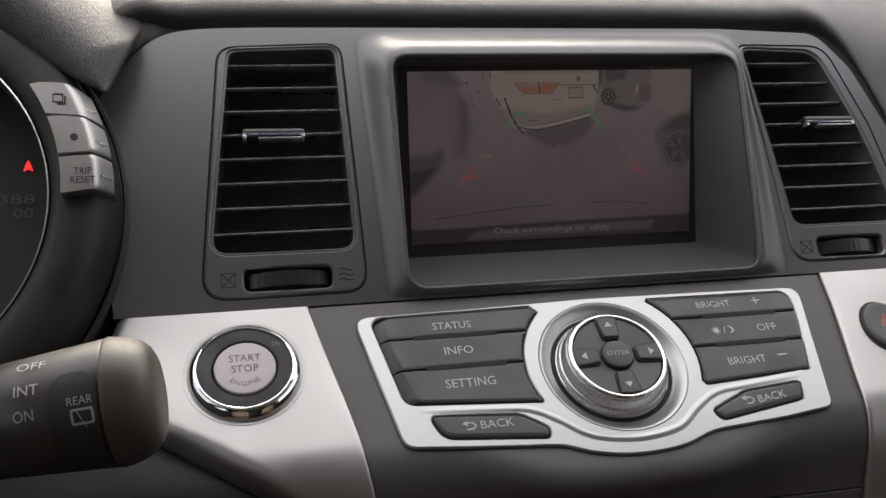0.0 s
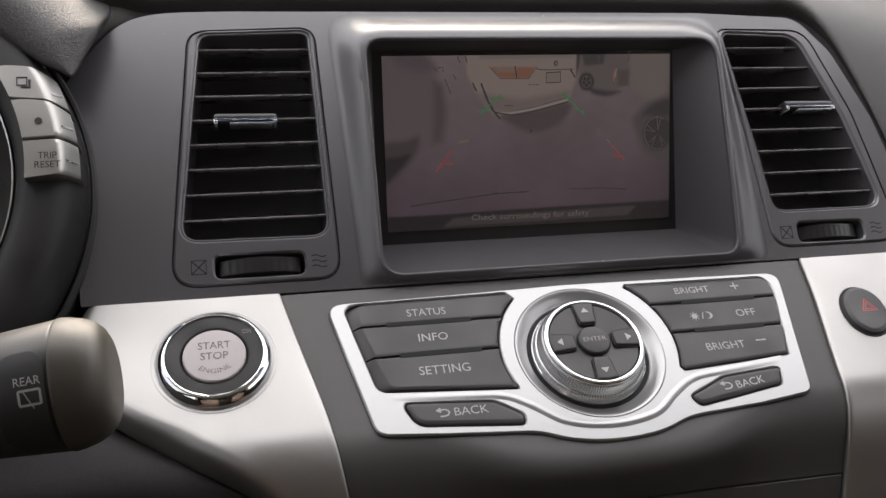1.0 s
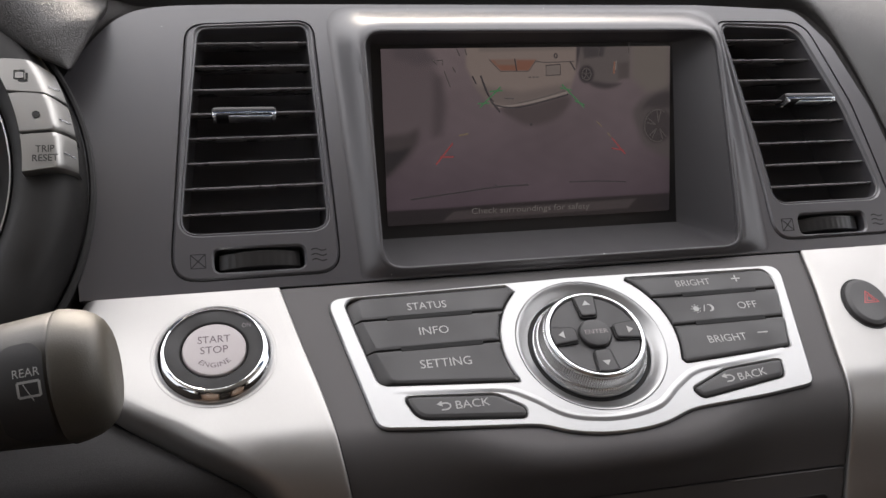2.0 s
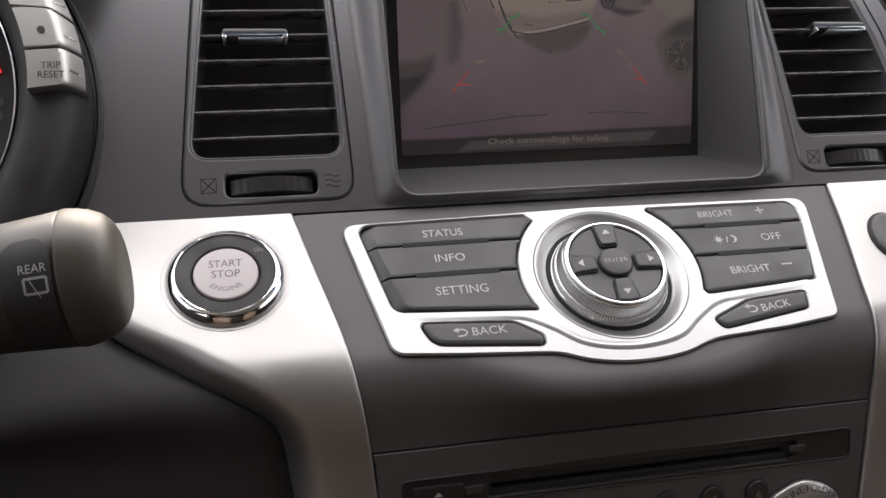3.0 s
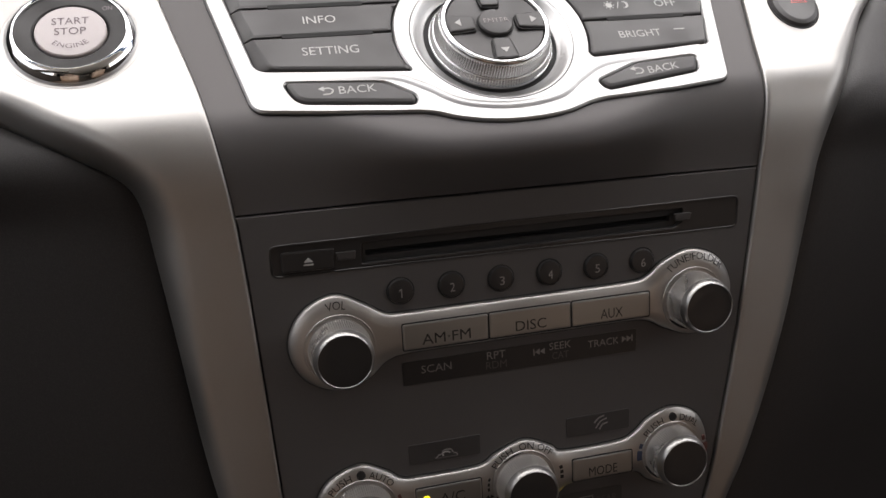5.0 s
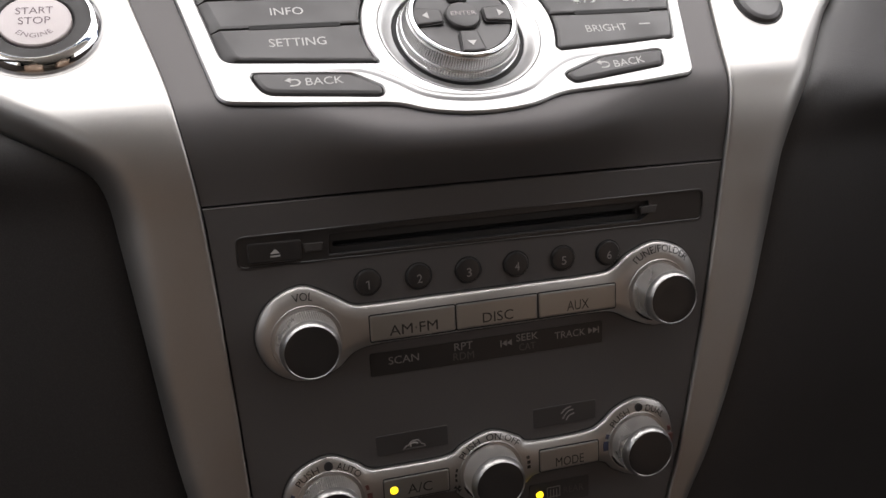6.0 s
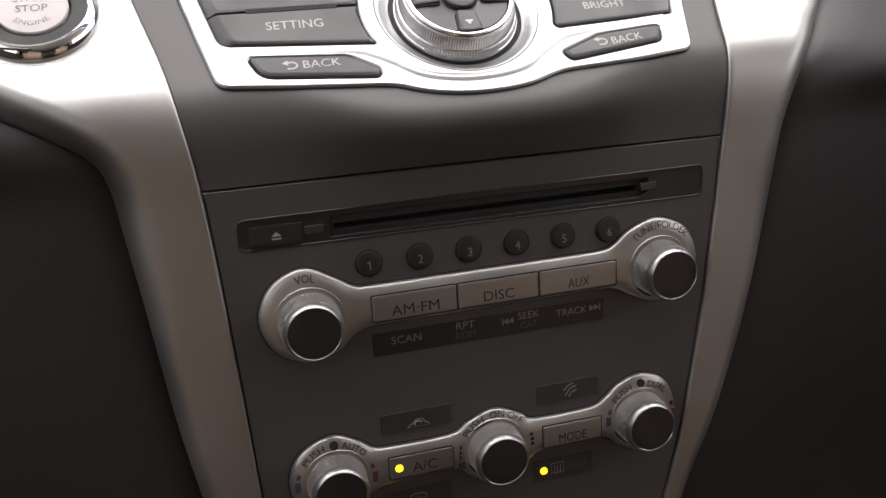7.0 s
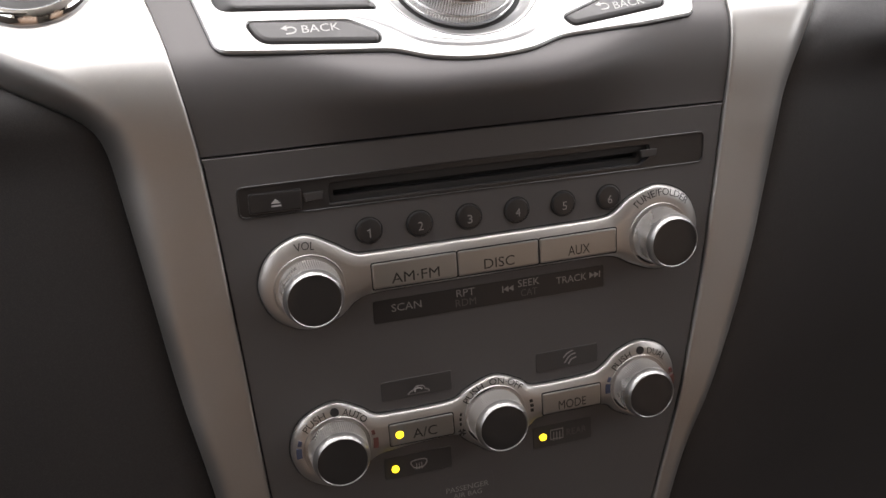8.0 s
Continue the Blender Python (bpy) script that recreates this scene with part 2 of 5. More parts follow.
def spline(points, n=6, closed=True):
    """A smooth curve through the points."""
    out, k = [], len(points)
    for i in range(k if closed else k - 1):
        q = [Vector(points[j % k] if closed else points[max(0, min(k - 1, j))]) for j in (i - 1, i, i + 1, i + 2)]
        for j in range(n):
            f = j / n
            out.append(tuple(0.5 * (2 * q[1] + (q[2] - q[0]) * f + (2 * q[0] - 5 * q[1] + 4 * q[2] - q[3]) * f ** 2 + (3 * q[1] - q[0] - 3 * q[2] + q[3]) * f ** 3)))
    if not closed:
        out.append(tuple(points[-1]))
    return out


def circle(cx, cy, r, n=40, ry=None):
    ry = r if ry is None else ry
    return [(cx + r * math.cos(2 * math.pi * i / n), cy + ry * math.sin(2 * math.pi * i / n)) for i in range(n)]


def ccw(loop):
    area = sum(loop[i - 1][0] * loop[i][1] - loop[i][0] * loop[i - 1][1] for i in range(len(loop)))
    return list(loop) if area > 0 else list(reversed(loop))


def grown(loop, d):
    """The anticlockwise loop moved outwards by d."""
    out, k = [], len(loop)
    for i in range(k):
        a, p, b = Vector(loop[i - 1]), Vector(loop[i]), Vector(loop[(i + 1) % k])
        t = (b - a)
        t = t.normalized() if t.length > 1e-9 else Vector((1, 0))
        out.append((p.x + t.y * d, p.y - t.x * d))
    return out


def bridge(bm, a, b):
    k = len(a)
    for i in range(k):
        bm.faces.new((a[i - 1], a[i], b[i], b[i - 1]))


def plate(outline, holes, h0, h1, chamfer, at, back=False):
    """A plate with a chamfered rim and holes that go through it, laid on the surface at()."""
    bm = bmesh.new()
    swell, at = at is pu, pf if at is pu else at
    loops = [(ccw(outline), -1)] + [(ccw(h), 1) for h in holes]
    edges = []
    for loop, sign in loops:
        top = [bm.verts.new(at(x, y, h1)) for x, y in grown(loop, sign * chamfer)]
        mid = [bm.verts.new(at(x, y, h1 - chamfer)) for x, y in loop]
        low = [bm.verts.new(at(x, y, h0)) for x, y in loop]
        edges += [bm.edges.new((top[i - 1], top[i])) for i in range(len(top))]
        bridge(bm, top, mid)
        bridge(bm, mid, low)
    bmesh.ops.triangle_fill(bm, use_beauty=True, use_dissolve=False, edges=edges)
    if swell:
        up, out = (pf(0, 1) - pf(0, 0)).normalized(), (pf(0, 0, 1) - pf(0, 0)).normalized()
        for s in range(7, 145, 7):
            bmesh.ops.bisect_plane(bm, geom=bm.verts[:] + bm.edges[:] + bm.faces[:], dist=1e-7, plane_co=pf(0, s), plane_no=up)
        for v in bm.verts:
            v.co += out * (bow((v.co - pf(0, 0)).dot(up) * 1000) / 1000)
    return bm


def turned(cx, cy, rings, at, n=48, ribs=0, depth=0.0, ribbed=()):
    """A body turned round the normal at (cx, cy): rings of (radius, height); rings listed in ribbed are knurled."""
    bm = bmesh.new()
    k = ribs * 4 if ribs else n
    loops = []
    for j, (r, h) in enumerate(rings):
        if r <= 0:
            loops.append([bm.verts.new(at(cx, cy, h))])
            continue
        ring = []
        for i in range(k):
            a, q = 2 * math.pi * i / k, r - (depth if j in ribbed and i % 4 > 1 else 0)
            ring.append(bm.verts.new(at(cx + q * math.cos(a), cy + q * math.sin(a), h)))
        loops.append(ring)
    for a, b in zip(loops, loops[1:]):
        if len(a) == 1 or len(b) == 1:
            tip, ring = (a[0], b) if len(a) == 1 else (b[0], a)
            for i in range(k):
                bm.faces.new((ring[i - 1], ring[i], tip))
        else:
            bridge(bm, a, b)
    return bm


def sheet(rows, closed=False):
    """A surface through rows of points."""
    bm = bmesh.new()
    vs = [[bm.verts.new(p) for p in row] for row in rows]
    for a, b in zip(vs, vs[1:]):
        for i in range(len(a) if closed else len(a) - 1):
            j = (i + 1) % len(a)
            bm.faces.new((a[i], a[j], b[j], b[i]))
    return bm


def pillow(outline, h0, h1, edge, at, slant=0.0, end=0.0):
    """A key cap with rounded shoulders; its side beyond end may fall off in a slanted facet."""
    bm = bmesh.new()
    loop = ccw(outline)
    rings = [(0, h0), (0, h1 - edge), (-edge * 0.3, h1 - edge * 0.35), (-edge, h1), (-edge - 0.3, h1 + 0.01)]
    ends = [x < end for x, y in loop] if slant else [False] * len(loop)
    vs = [[bm.verts.new(at(x + (slant if e and k >= 3 else slant * 0.85 if e and k == 2 else 0), y, h - (slant * 0.4 if e and 0 < k < 2 else 0)))
           for (x, y), e in zip(grown(loop, d), ends)] for k, (d, h) in enumerate(rings)]
    for a, b in zip(vs, vs[1:]):
        bridge(bm, a, b)
    bmesh.ops.triangle_fill(bm, use_beauty=True, use_dissolve=False, edges=[bm.edges.get((vs[-1][i - 1], vs[-1][i])) for i in range(len(loop))])
    return bm


def ribbon(path, width, h0, h1, at, closed=False):
    """A line of a given width along a path."""
    bm = bmesh.new()
    k = len(path)
    rows = []
    for i, p in enumerate(path):
        a, b = path[i - 1 if i or closed else 0], path[(i + 1) % k if closed or i < k - 1 else i]
        t = Vector(b) - Vector(a)
        t = t.normalized() if t.length > 1e-9 else Vector((1, 0))
        q = (-t.y * width / 2, t.x * width / 2)
        rows.append([bm.verts.new(at(p[0] + e * q[0], p[1] + e * q[1], h)) for e, h in ((1, h0), (1, h1), (-1, h1), (-1, h0))])
    for i in range(k if closed else k - 1):
        a, b = rows[i], rows[(i + 1) % k]
        for j in range(3):
            bm.faces.new((a[j], a[j + 1], b[j + 1], b[j]))
    if not closed:
        bm.faces.new(rows[0])
        bm.faces.new(rows[-1])
    return bm


def letters(body, place, h0=0.0, h1=0.12):
    """Lettering in Blender's own font, fitted to a unit box and laid out by place(u, v, h), u and v from 0 to 1."""
    cu = bpy.data.curves.new("lettering", "FONT")
    cu.body, cu.resolution_u = body, 3
    ob = bpy.data.objects.new("lettering", cu)
    bm = bmesh.new()
    bm.from_mesh(ob.to_mesh())
    ob.to_mesh_clear()
    bpy.data.objects.remove(ob)
    bpy.data.curves.remove(cu)
    lo = [min(v.co[i] for v in bm.verts) for i in (0, 1)]
    hi = [max(v.co[i] for v in bm.verts) for i in (0, 1)]
    for v in bm.verts:
        v.co = place((v.co.x - lo[0]) / (hi[0] - lo[0]), (v.co.y - lo[1]) / (hi[1] - lo[1]), h1)
    return bm


def word(body, x0, x1, base, height, h, at, material, parent, slope=0.0, name="lettering"):
    return part(name, letters(body, lambda u, v, k: at(x0 + (x1 - x0) * u, base + slope * u + height * v, h + k)), material, parent)


def arc_word(body, cx, cy, r, a0, a1, height, h, at, material, parent):
    """Lettering round a hub, clockwise from a0 to a1 degrees."""
    def place(u, v, k):
        a = radians(a0 + (a1 - a0) * u)
        q = r + height * v
        return at(cx + q * math.cos(a), cy + q * math.sin(a), h(q) + k)
    return part("lettering", letters(body, place), material, parent)


def slab(x0, x1, y0, y1, z0, z1, bevel=0.0):
    bm = bmesh.new()
    bmesh.ops.create_cube(bm, size=1)
    for v in bm.verts:
        v.co = ((x0 + x1) / 2 + v.co.x * (x1 - x0), (y0 + y1) / 2 + v.co.y * (y1 - y0), (z0 + z1) / 2 + v.co.z * (z1 - z0))
    if bevel:
        bmesh.ops.bevel(bm, geom=list(bm.edges), offset=bevel, segments=3, profile=0.5, affect="EDGES")
    return bm


def curve_at(table, s):
    """Smooth value of a table of (s, x), s falling."""
    for (s0, x0), (s1, x1) in zip(table, table[1:]):
        if s0 >= s >= s1:
            f = (s0 - s) / (s0 - s1)
            return x0 + (x1 - x0) * f
    return table[0][1] if s > table[0][0] else table[-1][1]


def smooth_table(points, n=6):
    return spline(points, n, closed=False)

# ---------------------------------------------------------------- cabin shell (closes the place round the camera)
def quad_wall(name, pts, thick, material, label):
    """A flat wall of some thickness through four corners."""
    bm = bmesh.new()
    p = [Vector(q) for q in pts]
    nrm = (p[1] - p[0]).cross(p[2] - p[0]).normalized() * thick
    a, b = [bm.verts.new(q) for q in p], [bm.verts.new(q + nrm) for q in p]
    bm.faces.new(a)
    bm.faces.new(b)
    bridge(bm, a, b)
    return tagged(part(name, bm, material), label, "car interior", kind="structure")


ground = bmesh.new()
bmesh.ops.create_grid(ground, x_segments=2, y_segments=2, size=600.0, matrix=Matrix.Translation((0, 0, -0.30)))
tagged(part("ground", ground, PAVING), "pale dusty concrete ground round the car", "ground", kind="structure")
quad_wall("ceiling", [(-0.80, -0.24, 1.335), (0.98, -0.24, 1.335), (0.98, -2.4, 1.38), (-0.80, -2.4, 1.38)], 0.03, CLOTH, "light cloth headliner over the cabin")
quad_wall("floor", [(-0.80, 0.7, 0.18), (0.98, 0.7, 0.18), (0.98, -2.4, 0.18), (-0.80, -2.4, 0.18)], -0.03, TRIMDARK, "dark carpeted cabin floor")
for side, x, sign in (("left", -0.80, -1), ("right", 0.98, 1)):
    quad_wall("wall_" + side, [(x, 0.7, 0.18), (x, -2.4, 0.18), (x, -2.4, 0.98), (x, 0.7, 0.98)], 0.04 * -sign, TRIMDARK, "dark door trim below the side windows")
    quad_wall("wall_pillar_" + side, [(x, -1.05, 0.98), (x, -1.25, 0.98), (x, -1.25, 1.36), (x, -1.05, 1.36)], 0.04 * -sign, CLOTH, "cloth-covered pillar between the side windows")
quad_wall("wall_rear", [(-0.80, -2.4, 0.18), (0.98, -2.4, 0.18), (0.98, -2.4, 1.02), (-0.80, -2.4, 1.02)], 0.04, TRIMDARK, "dark rear end of the cabin below the window")
quad_wall("wall_bulkhead", [(-0.80, 0.70, 0.18), (0.98, 0.70, 0.18), (0.98, 0.70, 0.93), (-0.80, 0.70, 0.93)], -0.04, TRIMDARK, "dark bulkhead below the windscreen")

# opaque black panes added out of view to keep rear daylight off the console
LIGHTBLOCK = principled("light_block_black", (0.012, 0.012, 0.013), 0.08)[0]
for side, x, sign in (("left", -0.80, -1), ("right", 0.98, 1)):
    quad_wall("light_block_rear_" + side, [(x, -1.25, 0.98), (x, -2.4, 0.98), (x, -2.4, 1.38), (x, -1.25, 1.36)], 0.006 * -sign, LIGHTBLOCK, "unseen opaque black pane added to block rear side light")
quad_wall("light_block_back", [(-0.80, -2.4, 1.02), (0.98, -2.4, 1.02), (0.98, -2.4, 1.38), (-0.80, -2.4, 1.38)], 0.006, LIGHTBLOCK, "unseen opaque black pane added to block light from behind")


def seat(x):
    """A front seat, of which only the reflection and the shade reach the view."""
    s = thing("car_seat", (x, -0.75, 0.21), "brown leather front seat on the cabin floor", "seat", group="front seats")
    part("cushion", slab(x - 0.25, x + 0.25, -1.05, -0.52, 0.30, 0.50, 0.05), SEATING, s)
    part("base", slab(x - 0.2, x + 0.2, -1.0, -0.6, 0.182, 0.302, 0.01), TRIMDARK, s)
    part("backrest", slab(x - 0.25, x + 0.25, -1.22, -1.04, 0.45, 1.02, 0.05), SEATING, s)
    part("headrest", slab(x - 0.13, x + 0.13, -1.20, -1.10, 1.01, 1.20, 0.04), SEATING, s)


seat(0.48)
seat(-0.37)

# ---------------------------------------------------------------- upper dash
VENT_L_IN = rounded([(-165.5, 130, 7), (-112, 131.5, 6), (-109.5, 25.5, 9), (-177.5, 26, 9)])
VENT_L_OUT = rounded([(-170.2, 131.6, 10), (-109.2, 133.8, 9), (-105.6, 5, 11), (-182.0, 5, 12)])
VENT_R_IN = rounded([(112.5, 130, 5), (159, 128, 14), (176, 80, 60), (188, 25.5, 9), (122, 25.5, 9)])
VENT_R_OUT = rounded([(110, 132.5, 6), (165, 131.5, 15), (182, 82, 60), (196, 6, 12), (118, 6, 12)])
HOOD_IN = rounded([(-87.0, 119.5, 9), (99.8, 119, 11), (95.2, 4.6, 8), (-86.8, 4.6, 10)])
HOOD_OUT = rounded([(-103, 140.6, 12), (111, 140.2, 14), (113.5, 0.8, 4), (-97, 0.8, 4)])

dash = thing("dashboard", pu(0, 60, -60), "dark grey grained plastic dashboard round the display", "dashboard", kind="structure")
PANEL = rounded([(-219, 0.15), (210, 0.15), (193.5, 78, 60), (178, 118, 30), (161, 139, 18), (100, 142), (-100, 142.3), *spline([(-150, 142.2), (-176, 141.4), (-190, 139.4), (-199, 135.6), (-207, 129), (-214, 120.4), (-221, 110), (-227, 100)], 4, closed=False), (-224, 80, 10)])
part("upper_panel", plate(PANEL, [VENT_L_OUT, VENT_R_OUT, grown(ccw(HOOD_OUT), -3.0)], -60, 0, 0.04, pu), DASH, dash)


def outline_roll():
    """The padded top of the dash, rolled over along the upper panel's edge."""
    edge = spline([(-222, 110.6), (-214.8, 121.2), (-207.7, 129.9), (-199.5, 136.6), (-190.3, 140.4), (-176.2, 142.4), (-150, 143.2), (-60, 143.2), (60, 143), (130, 142), (156, 141.2), (174.5, 125), (186.5, 97), (196.5, 60), (206, 20), (214, -25)], 6, closed=False)
    rows, k = [], len(edge)
    for i, p in enumerate(edge):
        t = Vector(edge[min(k - 1, i + 1)]) - Vector(edge[max(0, i - 1)])
        t.normalize()
        nx, ns = -t.y, t.x
        top = max(0.0, ns)
        row = []
        # rolled lip, then a gently falling top that turns level towards the windscreen
        up = (1 - top ** 6) * (0.35 if p[0] > 0 else 1.0)
        for d, h in ((0, -30), (0.0, -14 + 12 * up), (0.6, -13 + 14 * up), (2 + up, -12 + 16 * up), (3 + 4 * up, -11 + 16.4 * up), (4 + 9 * up, -10 + 16 * up)):
            row.append(pu(p[0] + nx * d, p[1] + ns * d, h))
        last = row[-1]
        ahead = Vector((nx * 0.75, 0, 0)) + top * Vector((0, 0.96, 0.02)) + (1 - top) * Vector((0, 0.10, -0.10))
        for d, z in ((-0.002, 0.003), (-0.004, 0.006), (-0.0045, 0.0085), (-0.0035, 0.0110), (-0.001, 0.0130), (0.004, 0.0150), (0.012, 0.0168), (0.030, 0.0195), (0.060, 0.023), (0.12, 0.026), (0.28, 0.027), (0.52, 0.014)):
            row.append(last + ahead * (d if d > 0 else d * top) + Vector((0, 0, z * top)))
        rows.append(row)
    return sheet(rows)


part("top_pad", outline_roll(), PAD, dash, "soft grained dash top pad")
for x0, x1 in ((-0.79, -0.44), (0.40, 0.97)):
    part("dash_end", slab(x0, x1, 0.02, 0.66, 0.50, 0.90, 0.04), PAD, dash)
part("dash_core", slab(-0.44, 0.40, 0.36, 0.66, 0.50, 0.90, 0.02), PAD, dash)

# ---------------------------------------------------------------- display in its hood
display = thing("display", pu(3, 60, -40), "colour screen showing the reversing camera, deep in a grey hood", "screen")


def hood():
    """The hood: a raised brow round the opening that falls to the dash outside and runs back to the glass inside."""
    bm = bmesh.new()
    n = 256

    def ring(loop):
        c = Vector((3.0, 62.0))
        pts = []
        for i in range(n):
            a = 2 * math.pi * i / n
            d = Vector((math.cos(a) * 1.5, math.sin(a)))
            best = None
            for j in range(len(loop)):
                p, q = Vector(loop[j - 1]) - c, Vector(loop[j]) - c
                e = q - p
                den = d.x * e.y - d.y * e.x
                if abs(den) < 1e-9:
                    continue
                t = (p.x * e.y - p.y * e.x) / den
                u = (p.x * d.y - p.y * d.x) / den
                if t > 0 and -1e-6 <= u <= 1 + 1e-6 and (best is None or t < best):
                    best = t
            pts.append(tuple(c + d * best))
        return pts

    inner, outer = ring(HOOD_IN), ring(HOOD_OUT)

    def lift(s):
        return 3.0 + 11.0 * max(0.0, min(1.0, s / 120))

    rows = [[pu(x, s, -0.5) for x, s in grown(outer, 0.6)], [pu(x, s, 0.12) for x, s in grown(outer, 0.4)]]
    for f, g in ((0.03, 0.015), (0.12, 0.07), (0.24, 0.20), (0.40, 0.43), (0.56, 0.67), (0.70, 0.84), (0.82, 0.95)):
        rows.append([pu(a[0] + (b[0] - a[0]) * f, a[1] + (b[1] - a[1]) * f, lift(a[1] + (b[1] - a[1]) * f) * g) for a, b in zip(outer, inner)])
    # a fine bead round the opening, strongest along the sill
    bead = lambda s: 1.1 - 0.8 * max(0.0, min(1.0, (s - 4) / 112))
    for d, k in ((2.6, -0.1), (2.1, 0.3), (1.5, 0.8), (0.8, 1.15), (0.2, 1.1), (-0.2, 0.7)):
        rows.append([pu(x, s, lift(s) * 0.985 - 0.3 + bead(s) * k) for x, s in grown(inner, d)])
    rows.append([pu(x, s, lift(s) - 0.8) for x, s in grown(inner, -0.35)])
    rows.append([pu(x, s, lift(s) - 2.5) for x, s in inner])
    lip, gring = rows[-1], []
    for x, s in inner:
        # the side of the glass that faces this piece of the lip
        u, v = (x + 89.5) / 188.5, (s - 3.2) / 116.3
        m = max(abs(u - 0.5), abs(v - 0.5)) * 2
        u, v = 0.5 + (u - 0.5) / m, 0.5 + (v - 0.5) / m
        if min(abs(u - 0.5), abs(v - 0.5)) > 0.45:
            u, v = round(u), round(v)
        gx = -82.0 + u * (167.0 - 3.0 * v)
        gring.append((gx, -7.0 + v * 97.5))
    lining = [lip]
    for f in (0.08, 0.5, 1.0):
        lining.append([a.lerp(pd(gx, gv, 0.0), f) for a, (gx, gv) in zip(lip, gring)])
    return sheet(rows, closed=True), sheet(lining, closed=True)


brow, lining = hood()
part("hood", brow, HOOD, display, "grey hood with a rounded brow", angle=60)
# inner walls carry the hood's shade in their material
part("hood_shaded_inside", lining, HOODSHADED, display, "inner walls of the hood, darkened and dulled for shade", angle=60)
part("bezel", plate(rounded([(-90, 100, 3), (94, 100, 3), (94, -14, 2), (-88, -14, 2)]), [], -6, -0.2, 0.2, pd), GLOSS, display, "black bezel")

SCR = {
    "white": glow("picture_white", (0.135, 0.115, 0.106), 1.0),
    "dusk": glow("picture_dusk", (0.045, 0.039, 0.038), 1.0),
    "line": glow("picture_line", (0.022, 0.019, 0.021), 1.0),
    "lamp": glow("picture_lamp", (0.135, 0.065, 0.045), 1.0),
    "green": glow("picture_green", (0.030, 0.105, 0.045), 1.0),
    "red": glow("picture_red", (0.17, 0.030, 0.032), 1.0),
    "amber": glow("picture_amber", (0.098, 0.074, 0.050), 1.0),
    "text": glow("picture_text", (0.075, 0.068, 0.064), 1.0),
}


def picture_tones(x, v):
    """Colours of the reversing picture at places on the glass: sky-lit ground with soft-edged shapes on it."""
    f = np.clip(v / 92, 0, 1)
    col = np.stack([0.046 + 0.050 * f, 0.034 + 0.043 * f, 0.043 + 0.037 * f], axis=1)
    cloud = 0.08 * np.sin(x * 0.07 + 1.3 * np.sin(v * 0.06)) * np.sin(v * 0.09 + 0.8) + 0.04 * np.sin(x * 0.31 + 2.0 * np.sin(v * 0.23)) * np.sin(v * 0.37 + np.sin(x * 0.17))
    edge = 0.35 * np.clip((x - 55) / 32, 0, None) ** 2 + 0.25 * np.clip((-x - 50) / 32, 0, None) ** 2
    col *= ((1 + cloud) * (1 - edge))[:, None]
    for shape, tone, soft in SOFT_SHAPES:
        d, hit = np.full(x.shape, 1e9), np.zeros(x.shape, bool)
        for (px, pv), (qx, qv) in zip(shape[-1:] + shape[:-1], shape):
            ex, ev = qx - px, qv - pv
            t = np.clip(((x - px) * ex + (v - pv) * ev) / max(1e-9, ex * ex + ev * ev), 0, 1)
            d = np.minimum(d, np.hypot(x - px - ex * t, v - pv - ev * t))
            if pv != qv:
                hit ^= ((pv > v) != (qv > v)) & (x < px + ex * (v - pv) / ev)
        g = np.clip(0.5 + np.where(hit, d, -d) / (2 * soft), 0, 1)
        g = (g * g * (3 - 2 * g))[:, None]
        col = col * (1 - g) + np.array(tone) * g
    return col


def inside(x, y, loop):
    hit = False
    for i in range(len(loop)):
        (x0, y0), (x1, y1) = loop[i - 1], loop[i]
        if (y0 > y) != (y1 > y) and x < x0 + (x1 - x0) * (y - y0) / (y1 - y0):
            hit = not hit
    return hit


